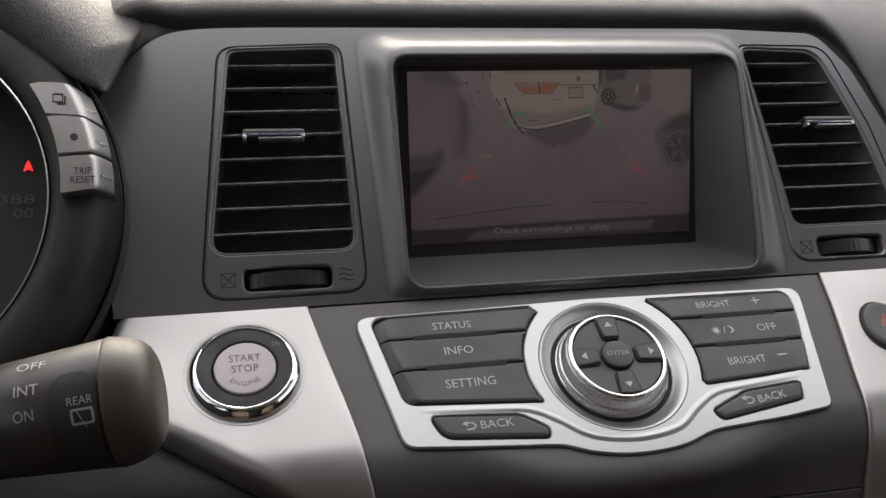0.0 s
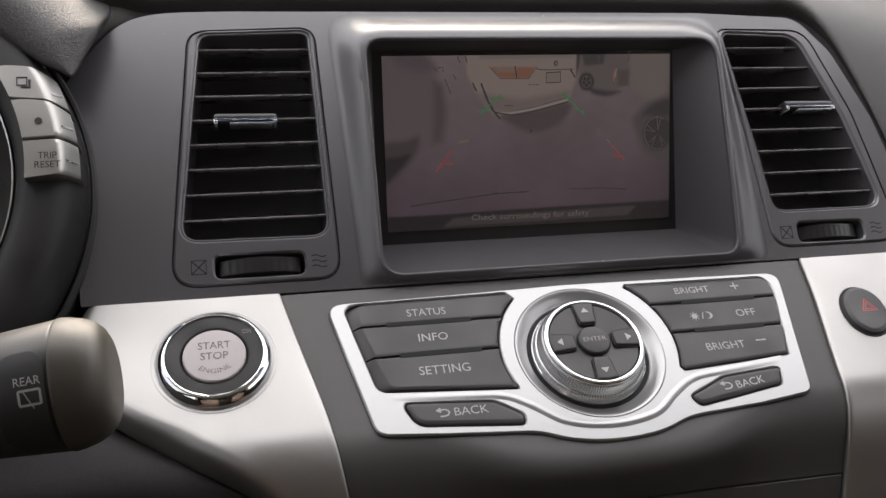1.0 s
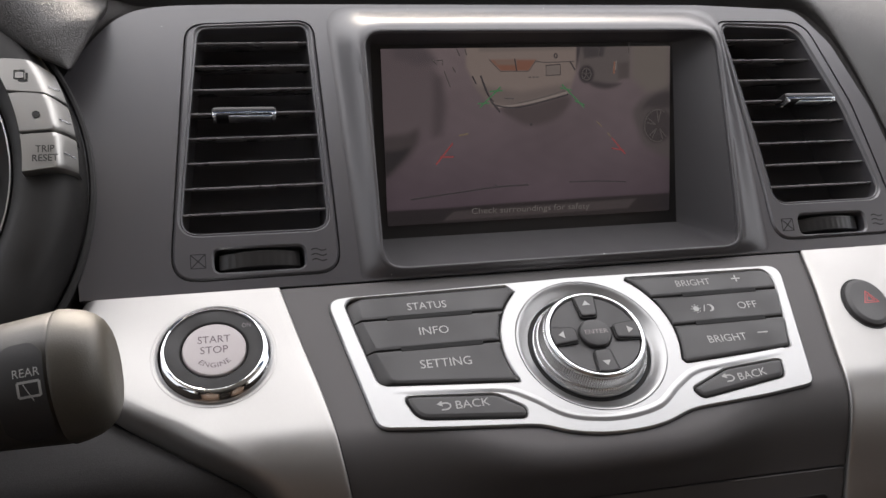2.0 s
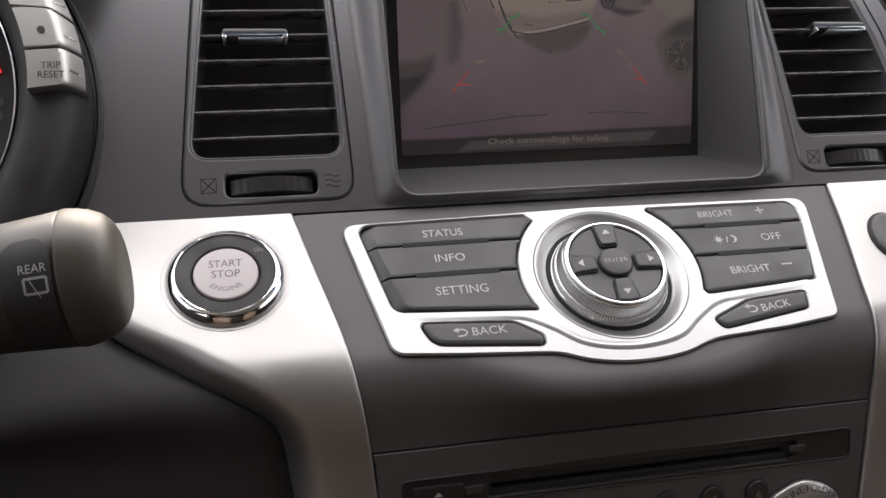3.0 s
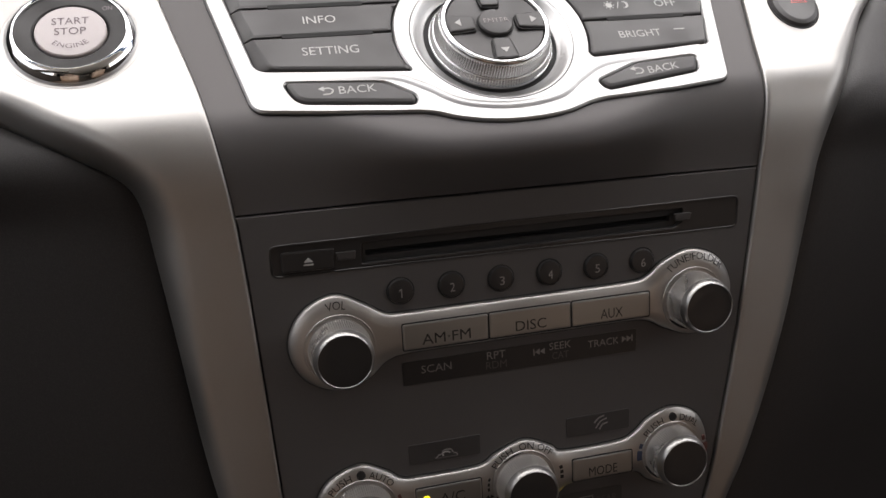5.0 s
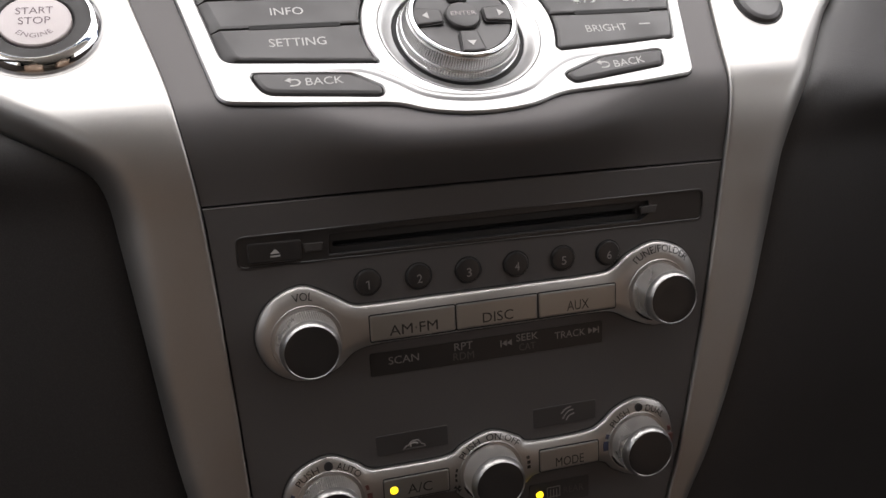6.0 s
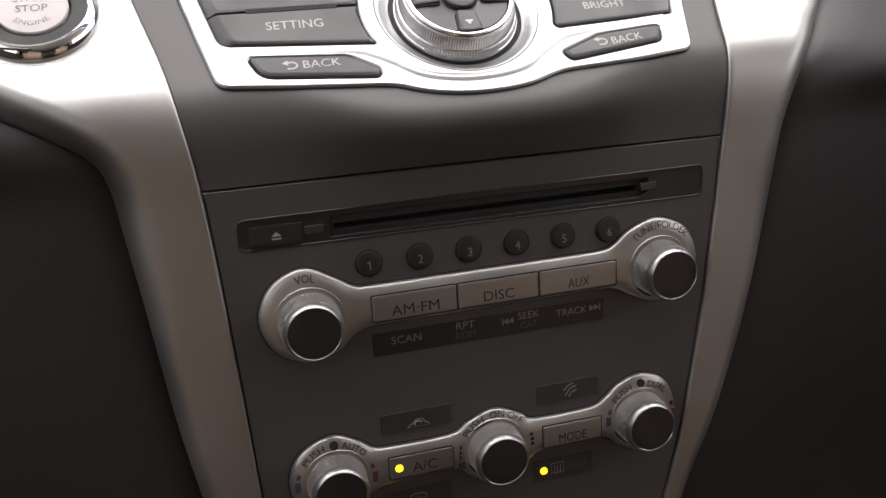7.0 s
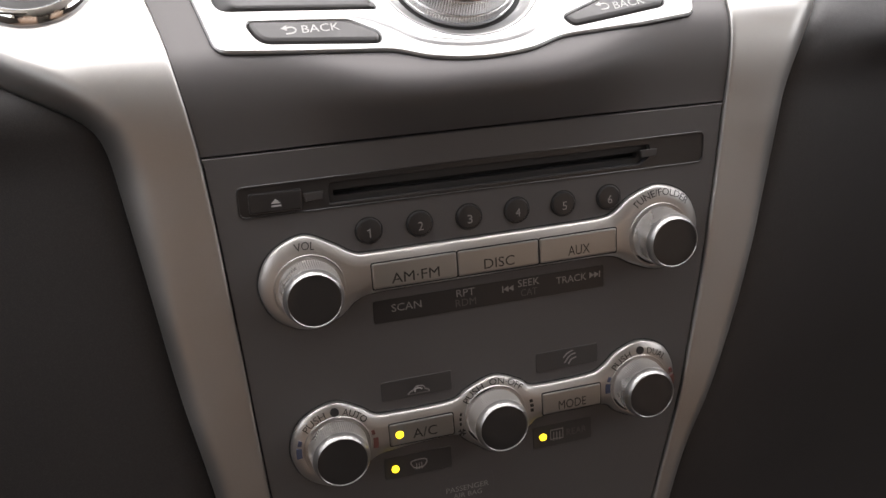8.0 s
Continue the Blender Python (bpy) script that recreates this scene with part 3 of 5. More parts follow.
SOFT_SHAPES = [
    ([(-80, 92), (-62, 92), (-50, 84), (-47.7, 70), (-50, 46), (-57, 47), (-80, 42)], (0.066, 0.053, 0.057), 4.0),
    ([(-50.5, 76), (-46, 74), (-44, 60), (-47, 45), (-52, 44)], (0.047, 0.038, 0.041), 3.0),
    ([(-72, 92), (-56, 92), (-49, 82), (-58, 80), (-70, 84)], (0.052, 0.043, 0.047), 3.0),
    (spline([(-80, 43), (-66, 46), (-59.6, 48), (-60, 41), (-67, 32), (-80, 23)], 4), (0.036, 0.030, 0.031), 2.5),
    (spline([(-80, 36), (-70, 38), (-64, 39), (-69, 32), (-80, 23)], 4), (0.018, 0.016, 0.017), 1.8),
    ([(-33.2, 92), (-33.2, 79), (-28.1, 69), (-19.6, 58.8), (-8, 57.4), (22.1, 64.3), (27.2, 77.4), (27.2, 92)], (0.128, 0.104, 0.094), 1.4),
    ([(-29.6, 70), (-21.6, 60), (-8, 58.5), (21.4, 65), (23.4, 70), (-3.6, 66)], (0.092, 0.076, 0.071), 2.2),
    ([(-26, 92), (26, 92), (26, 87), (-26, 86.5)], (0.100, 0.084, 0.077), 0.8),
    (spline([(-14.6, 57.6), (-6.4, 51), (2, 48.2), (13.7, 50.8), (22.1, 58), (21.4, 63.4), (4.4, 60)], 5), (0.046, 0.037, 0.038), 2.2),
    ([(-20.6, 82.4), (4.5, 82.2), (0.4, 76.6), (-14.8, 76.8)], (0.122, 0.058, 0.041), 0.7),
    ([(-18.4, 82.2), (-6.0, 82.2), (-6.0, 79.6), (-16.6, 79.8)], (0.112, 0.080, 0.066), 0.7),
    ([(10.2, 78.9), (17.5, 79.3), (17.5, 74.6), (10.2, 74.3)], (0.108, 0.092, 0.085), 0.5),
    ([(27.4, 92), (58, 92), (57.6, 77.4), (49.2, 69.5), (38, 70), (28.8, 74)], (0.066, 0.057, 0.056), 1.4),
    ([(29.4, 92), (44, 92), (42, 83.5), (31.4, 82.6)], (0.036, 0.032, 0.033), 1.0),
    ([(28, 82), (29.8, 92), (27, 92), (26.6, 76)], (0.030, 0.026, 0.028), 0.7),
    (spline([(34, 71), (44, 69.6), (52, 69), (44, 66.4), (36, 68)], 4), (0.030, 0.026, 0.027), 1.4),
    ([(50.5, 80), (57, 80.4), (57, 72), (50.5, 71)], (0.050, 0.042, 0.041), 1.2),
    ([(58, 92), (80, 92), (80, 65), (67, 64), (58.5, 72)], (0.086, 0.075, 0.068), 3.0),
    (circle(32.4, 74.3, 4.3, 20, 4.7), (0.024, 0.021, 0.023), 0.9),
    (spline([(86, 65.5), (73, 64.5), (65, 61), (59, 54), (62, 44), (67, 35), (86, 30)], 5), (0.050, 0.043, 0.043), 2.4),
    (spline([(86, 64), (74, 63.2), (66.5, 58.6), (64.5, 54.6), (68, 56), (86, 56)], 5), (0.029, 0.025, 0.026), 1.6),
    (circle(73.4, 46.2, 8.6, 28, 9.4), (0.030, 0.026, 0.027), 1.2),
    ([(-82, -1), (90, -1), (90, 9.4), (30, 9.0), (-10, 8.4), (-50, 7.4), (-82, 7.4)], (0.014, 0.012, 0.013), 0.8),
    ([(-48, 0.8), (56, 2.2), (61, 7.2), (-42, 5.4)], (0.033, 0.028, 0.029), 0.6),
]


def lit_area():
    """Material of the glass: the picture's own light, taken from the mesh colours."""
    m, n, l, b = principled("picture_area", (0.012, 0.011, 0.012), 0.22)
    at = n.new("ShaderNodeAttribute")
    at.attribute_name = "picture"
    l.new(at.outputs["Color"], b.inputs["Emission Color"])
    b.inputs["Emission Strength"].default_value = 1.0
    return m


def lit_screen():
    nx, nv = 264, 150
    grid = [[(-77.0 + 157.6 * i / nx, -0.4 + 88.9 * j / nv) for i in range(nx + 1)] for j in range(nv + 1)]
    bm = sheet([[pd(x, v, 0.3) for x, v in row] for row in grid])
    ob = part("screen", bm, lit_area(), display, "dim reversing-camera picture")
    tones = ob.data.color_attributes.new("picture", "FLOAT_COLOR", "POINT")
    flat = np.array([p for row in grid for p in row])
    rgba = np.ones((len(flat), 4), np.float32)
    rgba[:, :3] = picture_tones(flat[:, 0], flat[:, 1])
    tones.data.foreach_set("color", rgba.ravel())
    return ob


screen = lit_screen()


# what the reversing camera sees, as flat shapes on the glass
def stroke(name, pts, width, tone, top=0.375, closed=False):
    part(name, ribbon(pts, width, 0.3, top, pd, closed), SCR[tone], screen)


stroke("lamp_split_picture", [(-7.1, 82.8), (-6.2, 76.6)], 0.6, "line", 0.385)
stroke("lamp_outline_picture", [(-20.9, 82.6), (-15.0, 76.6), (0.4, 76.4), (4.7, 82.2)], 0.4, "dusk", 0.383)
stroke("lid_line_picture", [(4.5, 81.3), (9.5, 80.7), (25.6, 81.0)], 0.5, "dusk", 0.38)
stroke("lid_corner_picture", [(23.2, 81.2), (26.0, 76.6)], 0.7, "line", 0.38)
stroke("plate_outline_picture", [(9.9, 79.2), (17.8, 79.6), (17.8, 74.3), (9.9, 74.0)], 0.55, "line", 0.38, True)
stroke("badge_picture", circle(15.3, 84.1, 0.8, 12, 1.1), 0.6, "line", 0.38, True)
for x0, x1 in ((0.2, 1.6), (2.4, 3.6), (4.4, 5.8)):
    stroke("badge_bar_picture", [(x0, 73.2), (x1, 73.4)], 0.5, "dusk", 0.38)
stroke("badge_bar_picture", [(-13.0, 62.8), (-8.0, 62.4)], 0.6, "dusk", 0.38)
stroke("bumper_edge_picture", [(-25.6, 74.5), (-23.0, 67), (-19.8, 60.7), (-15.6, 55.8)], 0.9, "line")
stroke("bumper_edge_picture", [(-24.0, 71.0), (-21.6, 64.6), (-19.0, 61.0)], 0.5, "line", 0.38)
stroke("bumper_edge_picture", [(-30.1, 74.5), (-28.1, 70.5)], 0.8, "line")
stroke("bumper_shine_picture", spline([(-16.6, 58.6), (-8, 59.0), (4.4, 61.0), (21.6, 65.0)], 5, False), 1.1, "white")
stroke("bumper_line_picture", spline([(-18.6, 59.4), (-8, 57.8), (4.4, 59.8), (22.1, 64.0)], 5, False), 0.7, "line", 0.385)
stroke("bumper_line_picture", spline([(-6, 60.2), (4.4, 62.0), (20.6, 66.2)], 5, False), 0.4, "dusk", 0.385)
stroke("drip_picture", circle(1.2, 49.0, 0.5, 8), 0.5, "line", 0.38, True)
stroke("far_lamp_picture", [(48.4, 80.6), (48.0, 74.4)], 0.9, "lamp", 0.38)
stroke("far_lamp_picture", [(49.4, 81.0), (48.9, 76.4)], 0.5, "white", 0.385)
stroke("far_wheel_rim_picture", circle(32.4, 74.3, 2.6, 18, 3.1), 0.7, "dusk", 0.39, True)
for k in range(5):
    a = radians(18 + 72 * k)
    stroke("far_wheel_spoke_picture", [(32.4, 74.3), (32.4 + 2.4 * math.cos(a), 74.3 + 2.9 * math.sin(a))], 0.5, "dusk", 0.388)
stroke("near_wheel_picture", circle(73.4, 46.2, 7.6, 32, 8.6)[5:27], 0.7, "dusk")
for k in range(5):
    a = radians(86 + 72 * k)
    for off in (-0.16, 0.16):
        tip = (73.8 + 7.0 * math.cos(a + off), 46.2 + 8.0 * math.sin(a + off))
        if tip[0] < 80:
            stroke("near_wheel_spoke_picture", [(73.8 + 1.6 * math.cos(a), 46.2 + 1.8 * math.sin(a)), tip], 0.6, "dusk", 0.38)
for pts in ([(-44.7, 77), (-41.8, 69)], [(-37.9, 88), (-36.4, 84.6)], [(-51, 83.2), (-48.6, 80.4)], [(-48.6, 82.4), (-45.4, 82.6), (-45.6, 80.2)], [(-40.4, 79), (-38.8, 76.4)], [(-33.6, 88), (-32.8, 85)], [(57, 92), (56.4, 85)], [(40, 88), (39, 84)]):
    stroke("post_picture", pts, 0.6, "dusk", 0.37)
for pts, tone, w in (([(-26.4, 58.4), (-15.0, 68.6)], "green", 0.7), ([(-21.0, 66.4), (-14.0, 66.8)], "green", 0.7), ([(-27.4, 60.4), (-21.4, 60.6)], "green", 0.7), ([(18.6, 69.2), (31.0, 57.0)], "green", 0.7),
                     ([(17.4, 67.6), (24.0, 66.2)], "green", 0.6), ([(25.6, 60.6), (31.2, 58.4)], "green", 0.6),
                     ([(-38.0, 44.4), (-33.0, 45.2)], "amber", 0.9), ([(38.0, 49.6), (41.0, 46.6)], "amber", 0.6), ([(44.1, 43.4), (46.1, 41.0)], "amber", 0.7), ([(-50.6, 30.0), (-41.4, 40.6)], "red", 0.8), ([(-48.2, 33.8), (-41.2, 33.6)], "red", 0.8),
                     ([(46.6, 35.0), (53.4, 33.6)], "red", 0.7), ([(46.6, 40.6), (54.4, 31.6)], "red", 0.7)):
    stroke("guide_line_picture", pts, w, tone, 0.39)
stroke("own_bumper_picture", spline([(-64.5, 12.6), (-40, 15.0), (-18.5, 17.0), (-0.8, 17.4)], 5, False), 0.7, "line", 0.37)
stroke("own_bumper_picture", spline([(22, 17.9), (40, 17.6), (55, 16.4)], 5, False), 0.5, "line", 0.37)
stroke("own_bumper_picture", [(-19.4, 18.4), (-18.0, 17.4)], 0.7, "line", 0.38)
word("Check surroundings for safety", -32.4, 33.5, 2.6, 4.0, 0.37, pd, SCR["text"], screen, -0.4)


# ---------------------------------------------------------------- air vents
def vent(label, inner, outer, ends, rows, tab, wheel, cross, waves):
    """An air vent set into the upper panel: surround, duct, vanes, tab and shut-off wheel."""
    xs = [p[0] for p in outer]
    cx = (min(xs) + max(xs)) / 2
    v = thing("air_vent", pu(cx, 70, -20), label, "air vent", group="centre air vents")
    wx0, wx1 = wheel
    hole = rounded([(wx0, 19.3, 3.5), (wx1, 18.8, 3.5), (wx1, 8.4, 3.5), (wx0, 8.6, 3.5)])
    part("groove", plate(grown(ccw(outer), 0.6), [grown(ccw(outer), -2.0)], -6, -1.6, 0.1, pu), GAP, v)
    part("surround", plate(grown(ccw(outer), -0.7), [inner, hole], -12, 0.5, 0.9, pu), DASH, v)
    part("inner_lip", plate(grown(ccw(inner), 0.2), [grown(ccw(inner), -1.1)], -6, -0.3, 0.5, pu), DASH, v)
    part("duct", plate(grown(ccw(inner), 1.5), [], -40, -36, 0.5, pu), DUCT, v)
    duct = bmesh.new()
    a = [duct.verts.new(pu(x, s, -2)) for x, s in grown(ccw(inner), 0.1)]
    b = [duct.verts.new(pu(x, s, -38)) for x, s in grown(ccw(inner), -1)]
    bridge(duct, a, b)
    part("duct_wall", duct, DUCT, v)
    for s in rows:
        x0, x1 = ends(s)
        bm = bmesh.new()
        sec = [(-0.45, -2.7), (-0.1, -2.6), (0.55, -3.2), (0.75, -3.9), (0.8, -5.0), (9.2, -28), (8.2, -28), (-0.45, -5.0), (-0.6, -3.2)]
        e0 = [bm.verts.new(pu(x0, s + 1.4 + p, h)) for p, h in sec]
        e1 = [bm.verts.new(pu(x1, s + 1.4 + p, h)) for p, h in sec]
        bridge(bm, e0, e1)
        bm.faces.new(e0)
        bm.faces.new(e1)
        part("vane", bm, VANE, v)
    t0, t1 = tab
    body = part("tab", pillow(rounded([(t0, 88.2, 2.2), (t1, 87.8, 2.2), (t1, 83.4, 1.5), (t0, 83.6, 1.5)]), -9, 0.9, 1.6, pu), GLOSS, v, "dark vane tab with a chrome edge")
    part("tab_edge", pillow(rounded([(t0 + 0.3, 85.0, 0.4), (t1 - 0.3, 84.8, 0.4), (t1 - 0.3, 83.9, 0.4), (t0 + 0.3, 84.1, 0.4)], 3), -6, 1.5, 0.4, pu), CHROME, body, "chrome strip")
    part("tab_edge", pillow(rounded([(t0 + 7.5, 83.3, 0.4), (t1 - 2.4, 83.1, 0.4), (t1 - 2.4, 82.2, 0.4), (t0 + 7.5, 82.4, 0.4)], 3), -6, 1.1, 0.4, pu), RIM, body, "lower chrome strip")
    for e0, e1 in ((t0 + 0.3, t0 + 2.2), (t1 - 2.2, t1 - 0.3)):
        part("tab_end", pillow(rounded([(e0, 84.3, 0.5), (e1, 84.3, 0.5), (e1, 82.3, 0.7), (e0, 82.3, 0.7)], 3), -6, 1.4, 0.5, pu), CHROME, body, "chrome end")
    # shut-off wheel: a ribbed drum that stands a little out of its slot
    part("wheel_pocket", plate(grown(ccw(hole), 1.0), [], -14, -11, 0.2, pu), GAP, v)
    bm = bmesh.new()
    n = 44
    rings = []
    for s, r in ((9.6, 31), (10.6, 33), (17.2, 33), (18.2, 31)):
        ring = []
        for i in range(n):
            f = i / (n - 1)
            x = wx0 + 2.2 + (wx1 - wx0 - 4.4) * f
            u = (f - 0.5) * 2
            ring.append(bm.verts.new(pu(x, s, -1.0 + (r - 31) * 0.9 - 4.5 * u * u - (0.12 if (i // 2) % 2 and r == 33 else 0))))
        rings.append(ring)
    low0 = [bm.verts.new(pu(wx0 + 2.2 + (wx1 - wx0 - 4.4) * i / (n - 1), 9.6, -12)) for i in range(n)]
    low1 = [bm.verts.new(pu(wx0 + 2.2 + (wx1 - wx0 - 4.4) * i / (n - 1), 18.2, -12)) for i in range(n)]
    for a, b in zip([low0] + rings, rings + [low1]):
        for i in range(n - 1):
            bm.faces.new((a[i], a[i + 1], b[i + 1], b[i]))
    part("wheel", bm, GLOSS, v, "ribbed black shut-off wheel")
    part("shut_mark", ribbon([(cross - 3.2, 17.3), (cross + 3.2, 17.3), (cross + 3.2, 11), (cross - 3.2, 11)], 0.5, 0.4, 0.6, pu, True), GAP, v)
    part("shut_mark", ribbon([(cross - 3.2, 17.3), (cross + 3.2, 11)], 0.5, 0.4, 0.6, pu), GAP, v)
    part("shut_mark", ribbon([(cross - 3.2, 11), (cross + 3.2, 17.3)], 0.5, 0.4, 0.6, pu), GAP, v)
    for k in range(3):
        line = [(waves - 3.4 + 6.8 * i / 8, 11.6 + 2.4 * k + 0.55 * math.sin(i / 8 * 2 * math.pi)) for i in range(9)]
        part("flow_mark", ribbon(line, 0.5, 0.4, 0.6, pu), GAP, v)
    return v


VROWS = [121.5 - 12.3 * i for i in range(8)]
vent("dark grey air vent with black horizontal vanes beside the display", VENT_L_IN, VENT_L_OUT,
     lambda s: (-176.8 + (s - 26) / 104 * 12, -110.6 - (s - 26) / 104 * 1.6), VROWS, (-160, -130.2), (-162.5, -122.2), -169.3, -115.8)
vent("dark grey air vent slanting outwards, beside the passenger-side pad", VENT_R_IN, VENT_R_OUT,
     lambda s: (122.5 - (s - 26) / 104 * 9, 188 - (s - 26) / 104 * 18 - max(0, s - 105) * 0.35), [r - 0.9 for r in VROWS], (141.5, 172.0), (133.5, 173.0), 126.5, 180.5)

# ---------------------------------------------------------------- centre fascia and silver flanks
IN_L = smooth_table([(0, -134.5), (-26, -128.6), (-61, -120.2), (-85, -116.0), (-109, -112.6), (-130, -110.8), (-150, -109.6), (-180, -108.2), (-200, -107.2), (-265, -104.2), (-345, -98)])
OUT_L = smooth_table([(0, -218), (-10, -221), (-30, -224), (-50, -209), (-66, -187), (-82, -165), (-95, -151.5), (-108, -146), (-131, -143), (-170, -138.6), (-215, -134), (-260, -127.5), (-345, -117)])
IN_R = smooth_table([(0, 130.6), (-26, 126.2), (-66, 117.4), (-90, 114.0), (-116, 112), (-150, 108.5), (-180, 104.9), (-200, 102.2), (-228, 97.6), (-254, 93.0), (-283, 86), (-345, 70)])
OUT_R = smooth_table([(0, 214), (-20, 206), (-40, 187), (-60, 173), (-76, 162), (-88, 155.5), (-108, 149), (-138, 142.5), (-165, 136.6), (-193, 130.6), (-220, 123.8), (-257, 112), (-290, 98), (-345, 82)])

console = thing("console_fascia", pl(0, -200, -40), "warm grey painted centre fascia with a brow below the keys", "console", kind="structure")


TRIM_EDGE = rounded([(-115.4, -8.4, 7), (-60, -7.6, 40), (0, -6.2, 60), (60, -7.0, 40), (113.8, -8.0, 7), (98.4, -77.0, 6),
                     *spline([(72, -80.2), (52, -81.6), (36, -83.0), (22, -87.6), (8, -89.6), (-8, -89.4), (-22, -86.8), (-34, -82.6), (-50, -81.0), (-72, -79.2)], 4, closed=False),
                     (-100.8, -76.3, 7)])


def brow_at(x, s, h=0.0):
    """The fascia's surface: the key slope runs on further in the middle, then rolls under to the lower plane."""
    lobe = math.exp(-(x / 64) ** 4)
    return rolled(x, s, h, -73.0 - 19.0 * lobe, -118.0, 16.0 - 2.0 * lobe, 0.7 * lobe)


def fascia(s0, s1, step, cut_out):
    """A stretch of the grey fascia between the silver flanks."""
    rows, flat, n = [], [], 90
    k = max(2, int((s0 - s1) / step))
    for i in range(k + 1):
        s = s0 + (s1 - s0) * i / k
        a, b = curve_at(IN_L, s) + 0.3, curve_at(IN_R, s) - 0.3
        row, here = [brow_at(a, s, -9.0)], [(a, s)]
        for j in range(n + 1):
            f = j / n
            x = a + (b - a) * f
            rim = -0.35 * max(0.0, 1 - min(x - a, b - x) / 1.0) ** 2
            low = s - 1.1 * f * f * max(0.0, (-80 - s) / 36)
            row.append(brow_at(x, low, -1.6 + rim))
            here.append((x, s))
        row.append(brow_at(b, s, -9.0))
        rows.append(row)
        flat.append(here + [(b, s)])
    edge0 = [p - (pc(0, s0, 0) - pc(0, s0, -6)) for p in rows[0]]
    edge1 = [p - (pc(0, s1, 0) - pc(0, s1, -6)) for p in rows[-1]]
    bm = sheet([edge0] + rows + [edge1])
    bm.faces.ensure_lookup_table()
    w = len(rows[0]) - 1
    gone = [bm.faces[(i + 1) * w + j] for i in range(k) for j in range(w) if all(inside(*flat[p][q], cut_out) for p, q in ((i, j), (i, j + 1), (i + 1, j), (i + 1, j + 1)))]
    bmesh.ops.delete(bm, geom=gone, context="FACES")
    return bm


part("upper_fascia", fascia(-0.15, -116.0, 1.6, grown(ccw(TRIM_EDGE), -1.2)), FASCIA, console)
SLOT = rounded([(-100.3, -129.6, 3), (102.4, -129.8, 3), (101.8, -143.3, 3), (-100.5, -141.9, 3)])
LOWER = [(curve_at(IN_L, s) + 0.45, s) for s in range(-120, -336, -12)]
LOWER = [(curve_at(IN_L, -116.8) + 0.45, -116.8)] + LOWER + [(curve_at(IN_R, s) - 0.45, s) for s in range(-336, -119, 12)] + [(curve_at(IN_R, -117.9) - 0.45, -117.9), (0, -117.1)]
part("lower_fascia", plate(LOWER, [SLOT], -9, -1.6, 0.5, pl), FASCIA, console, "flat lower fascia with the audio and climate controls")
part("backing", sheet([[pc(-w, s, -14), pc(w, s, -14)] for s, w in ((4, 130), (-40, 124), (-74, 116), (-80, 115), (-86, 114), (-92, 112), (-150, 106), (-340, 86))]), GAP, console)


def flank(name, inner, outer, sign, label, ease=1.0):
    """A silver flank: follows the bend, its outer edge rolled back, its inner edge eased."""
    rows = []
    for i in range(150):
        s = -0.2 - 344.6 * (i / 149) ** 1.25
        a, b = curve_at(inner, s), curve_at(outer, s)
        w = abs(b - a)
        row = [ps(a, s, -9), ps(a, s, -1.0), ps(a + sign * 0.3, s, -0.3)]
        n = 22
        roll = 7.0 + 8.0 * min(1, max(0, (-s - 30) / 35)) - 5.0 * min(1, max(0, (-s - 120) / 60))
        roll = min(roll * ease, 0.72 * w)
        for j in range(n + 1):
            f = j / n
            row.append(ps(a + sign * (1.0 + (w - 1.0 - roll) * f), s, 0))
        for j in range(1, 8):
            q = j / 7 * math.pi / 2
            row.append(ps(a + sign * (w - roll + roll * math.sin(q)), s, -roll * (1 - math.cos(q))))
        row.append(ps(a + sign * (w - 1.5), s, -roll - 1.5))
        rows.append(row)
    top = [p - (pm(0, 0, 0) - pm(0, 0, -8)) for p in rows[0]]
    ob = part(name, sheet([top] + rows), SILVER, angle=50)
    return tagged(ob, label, "trim", kind="structure", group="silver dash flanks")


flank("trim_left", IN_L, OUT_L, -1, "satin silver dash flank round the start button", 0.9)
flank("trim_right", IN_R, OUT_R, 1, "satin silver dash flank round the hazard button", 0.8)

# lower dash beside the console
knee = thing("knee_panel", pl(-300, -200, -60), "dark soft knee panel below the steering column", "dash panel", kind="structure")


def knee_sheet(edge, sign, gap, far):
    rows = []
    for i in range(100):
        s = -4 - 560 * i / 99
        a = curve_at(edge, s)
        row = [ps(a - sign * 12, s, -24)]
        for d, h in ((-1.5, -gap), (2, -gap + 2), (10, -gap + 3), (30, -gap + 1), (70, -gap - 6), (140, -gap - 30), (far, -gap - 90)):
            row.append(ps(a + sign * d, s, h))
        rows.append(row)
    return sheet(rows)


part("knee_cover", knee_sheet(OUT_L, -1, 14, 420), KNEE, knee)
glove = thing("passenger_panel", pl(300, -200, -60), "black grained passenger-side lower dash panel", "dash panel", kind="structure")
part("cover", knee_sheet(OUT_R, 1, 12, 420), SIDESKIN, glove)

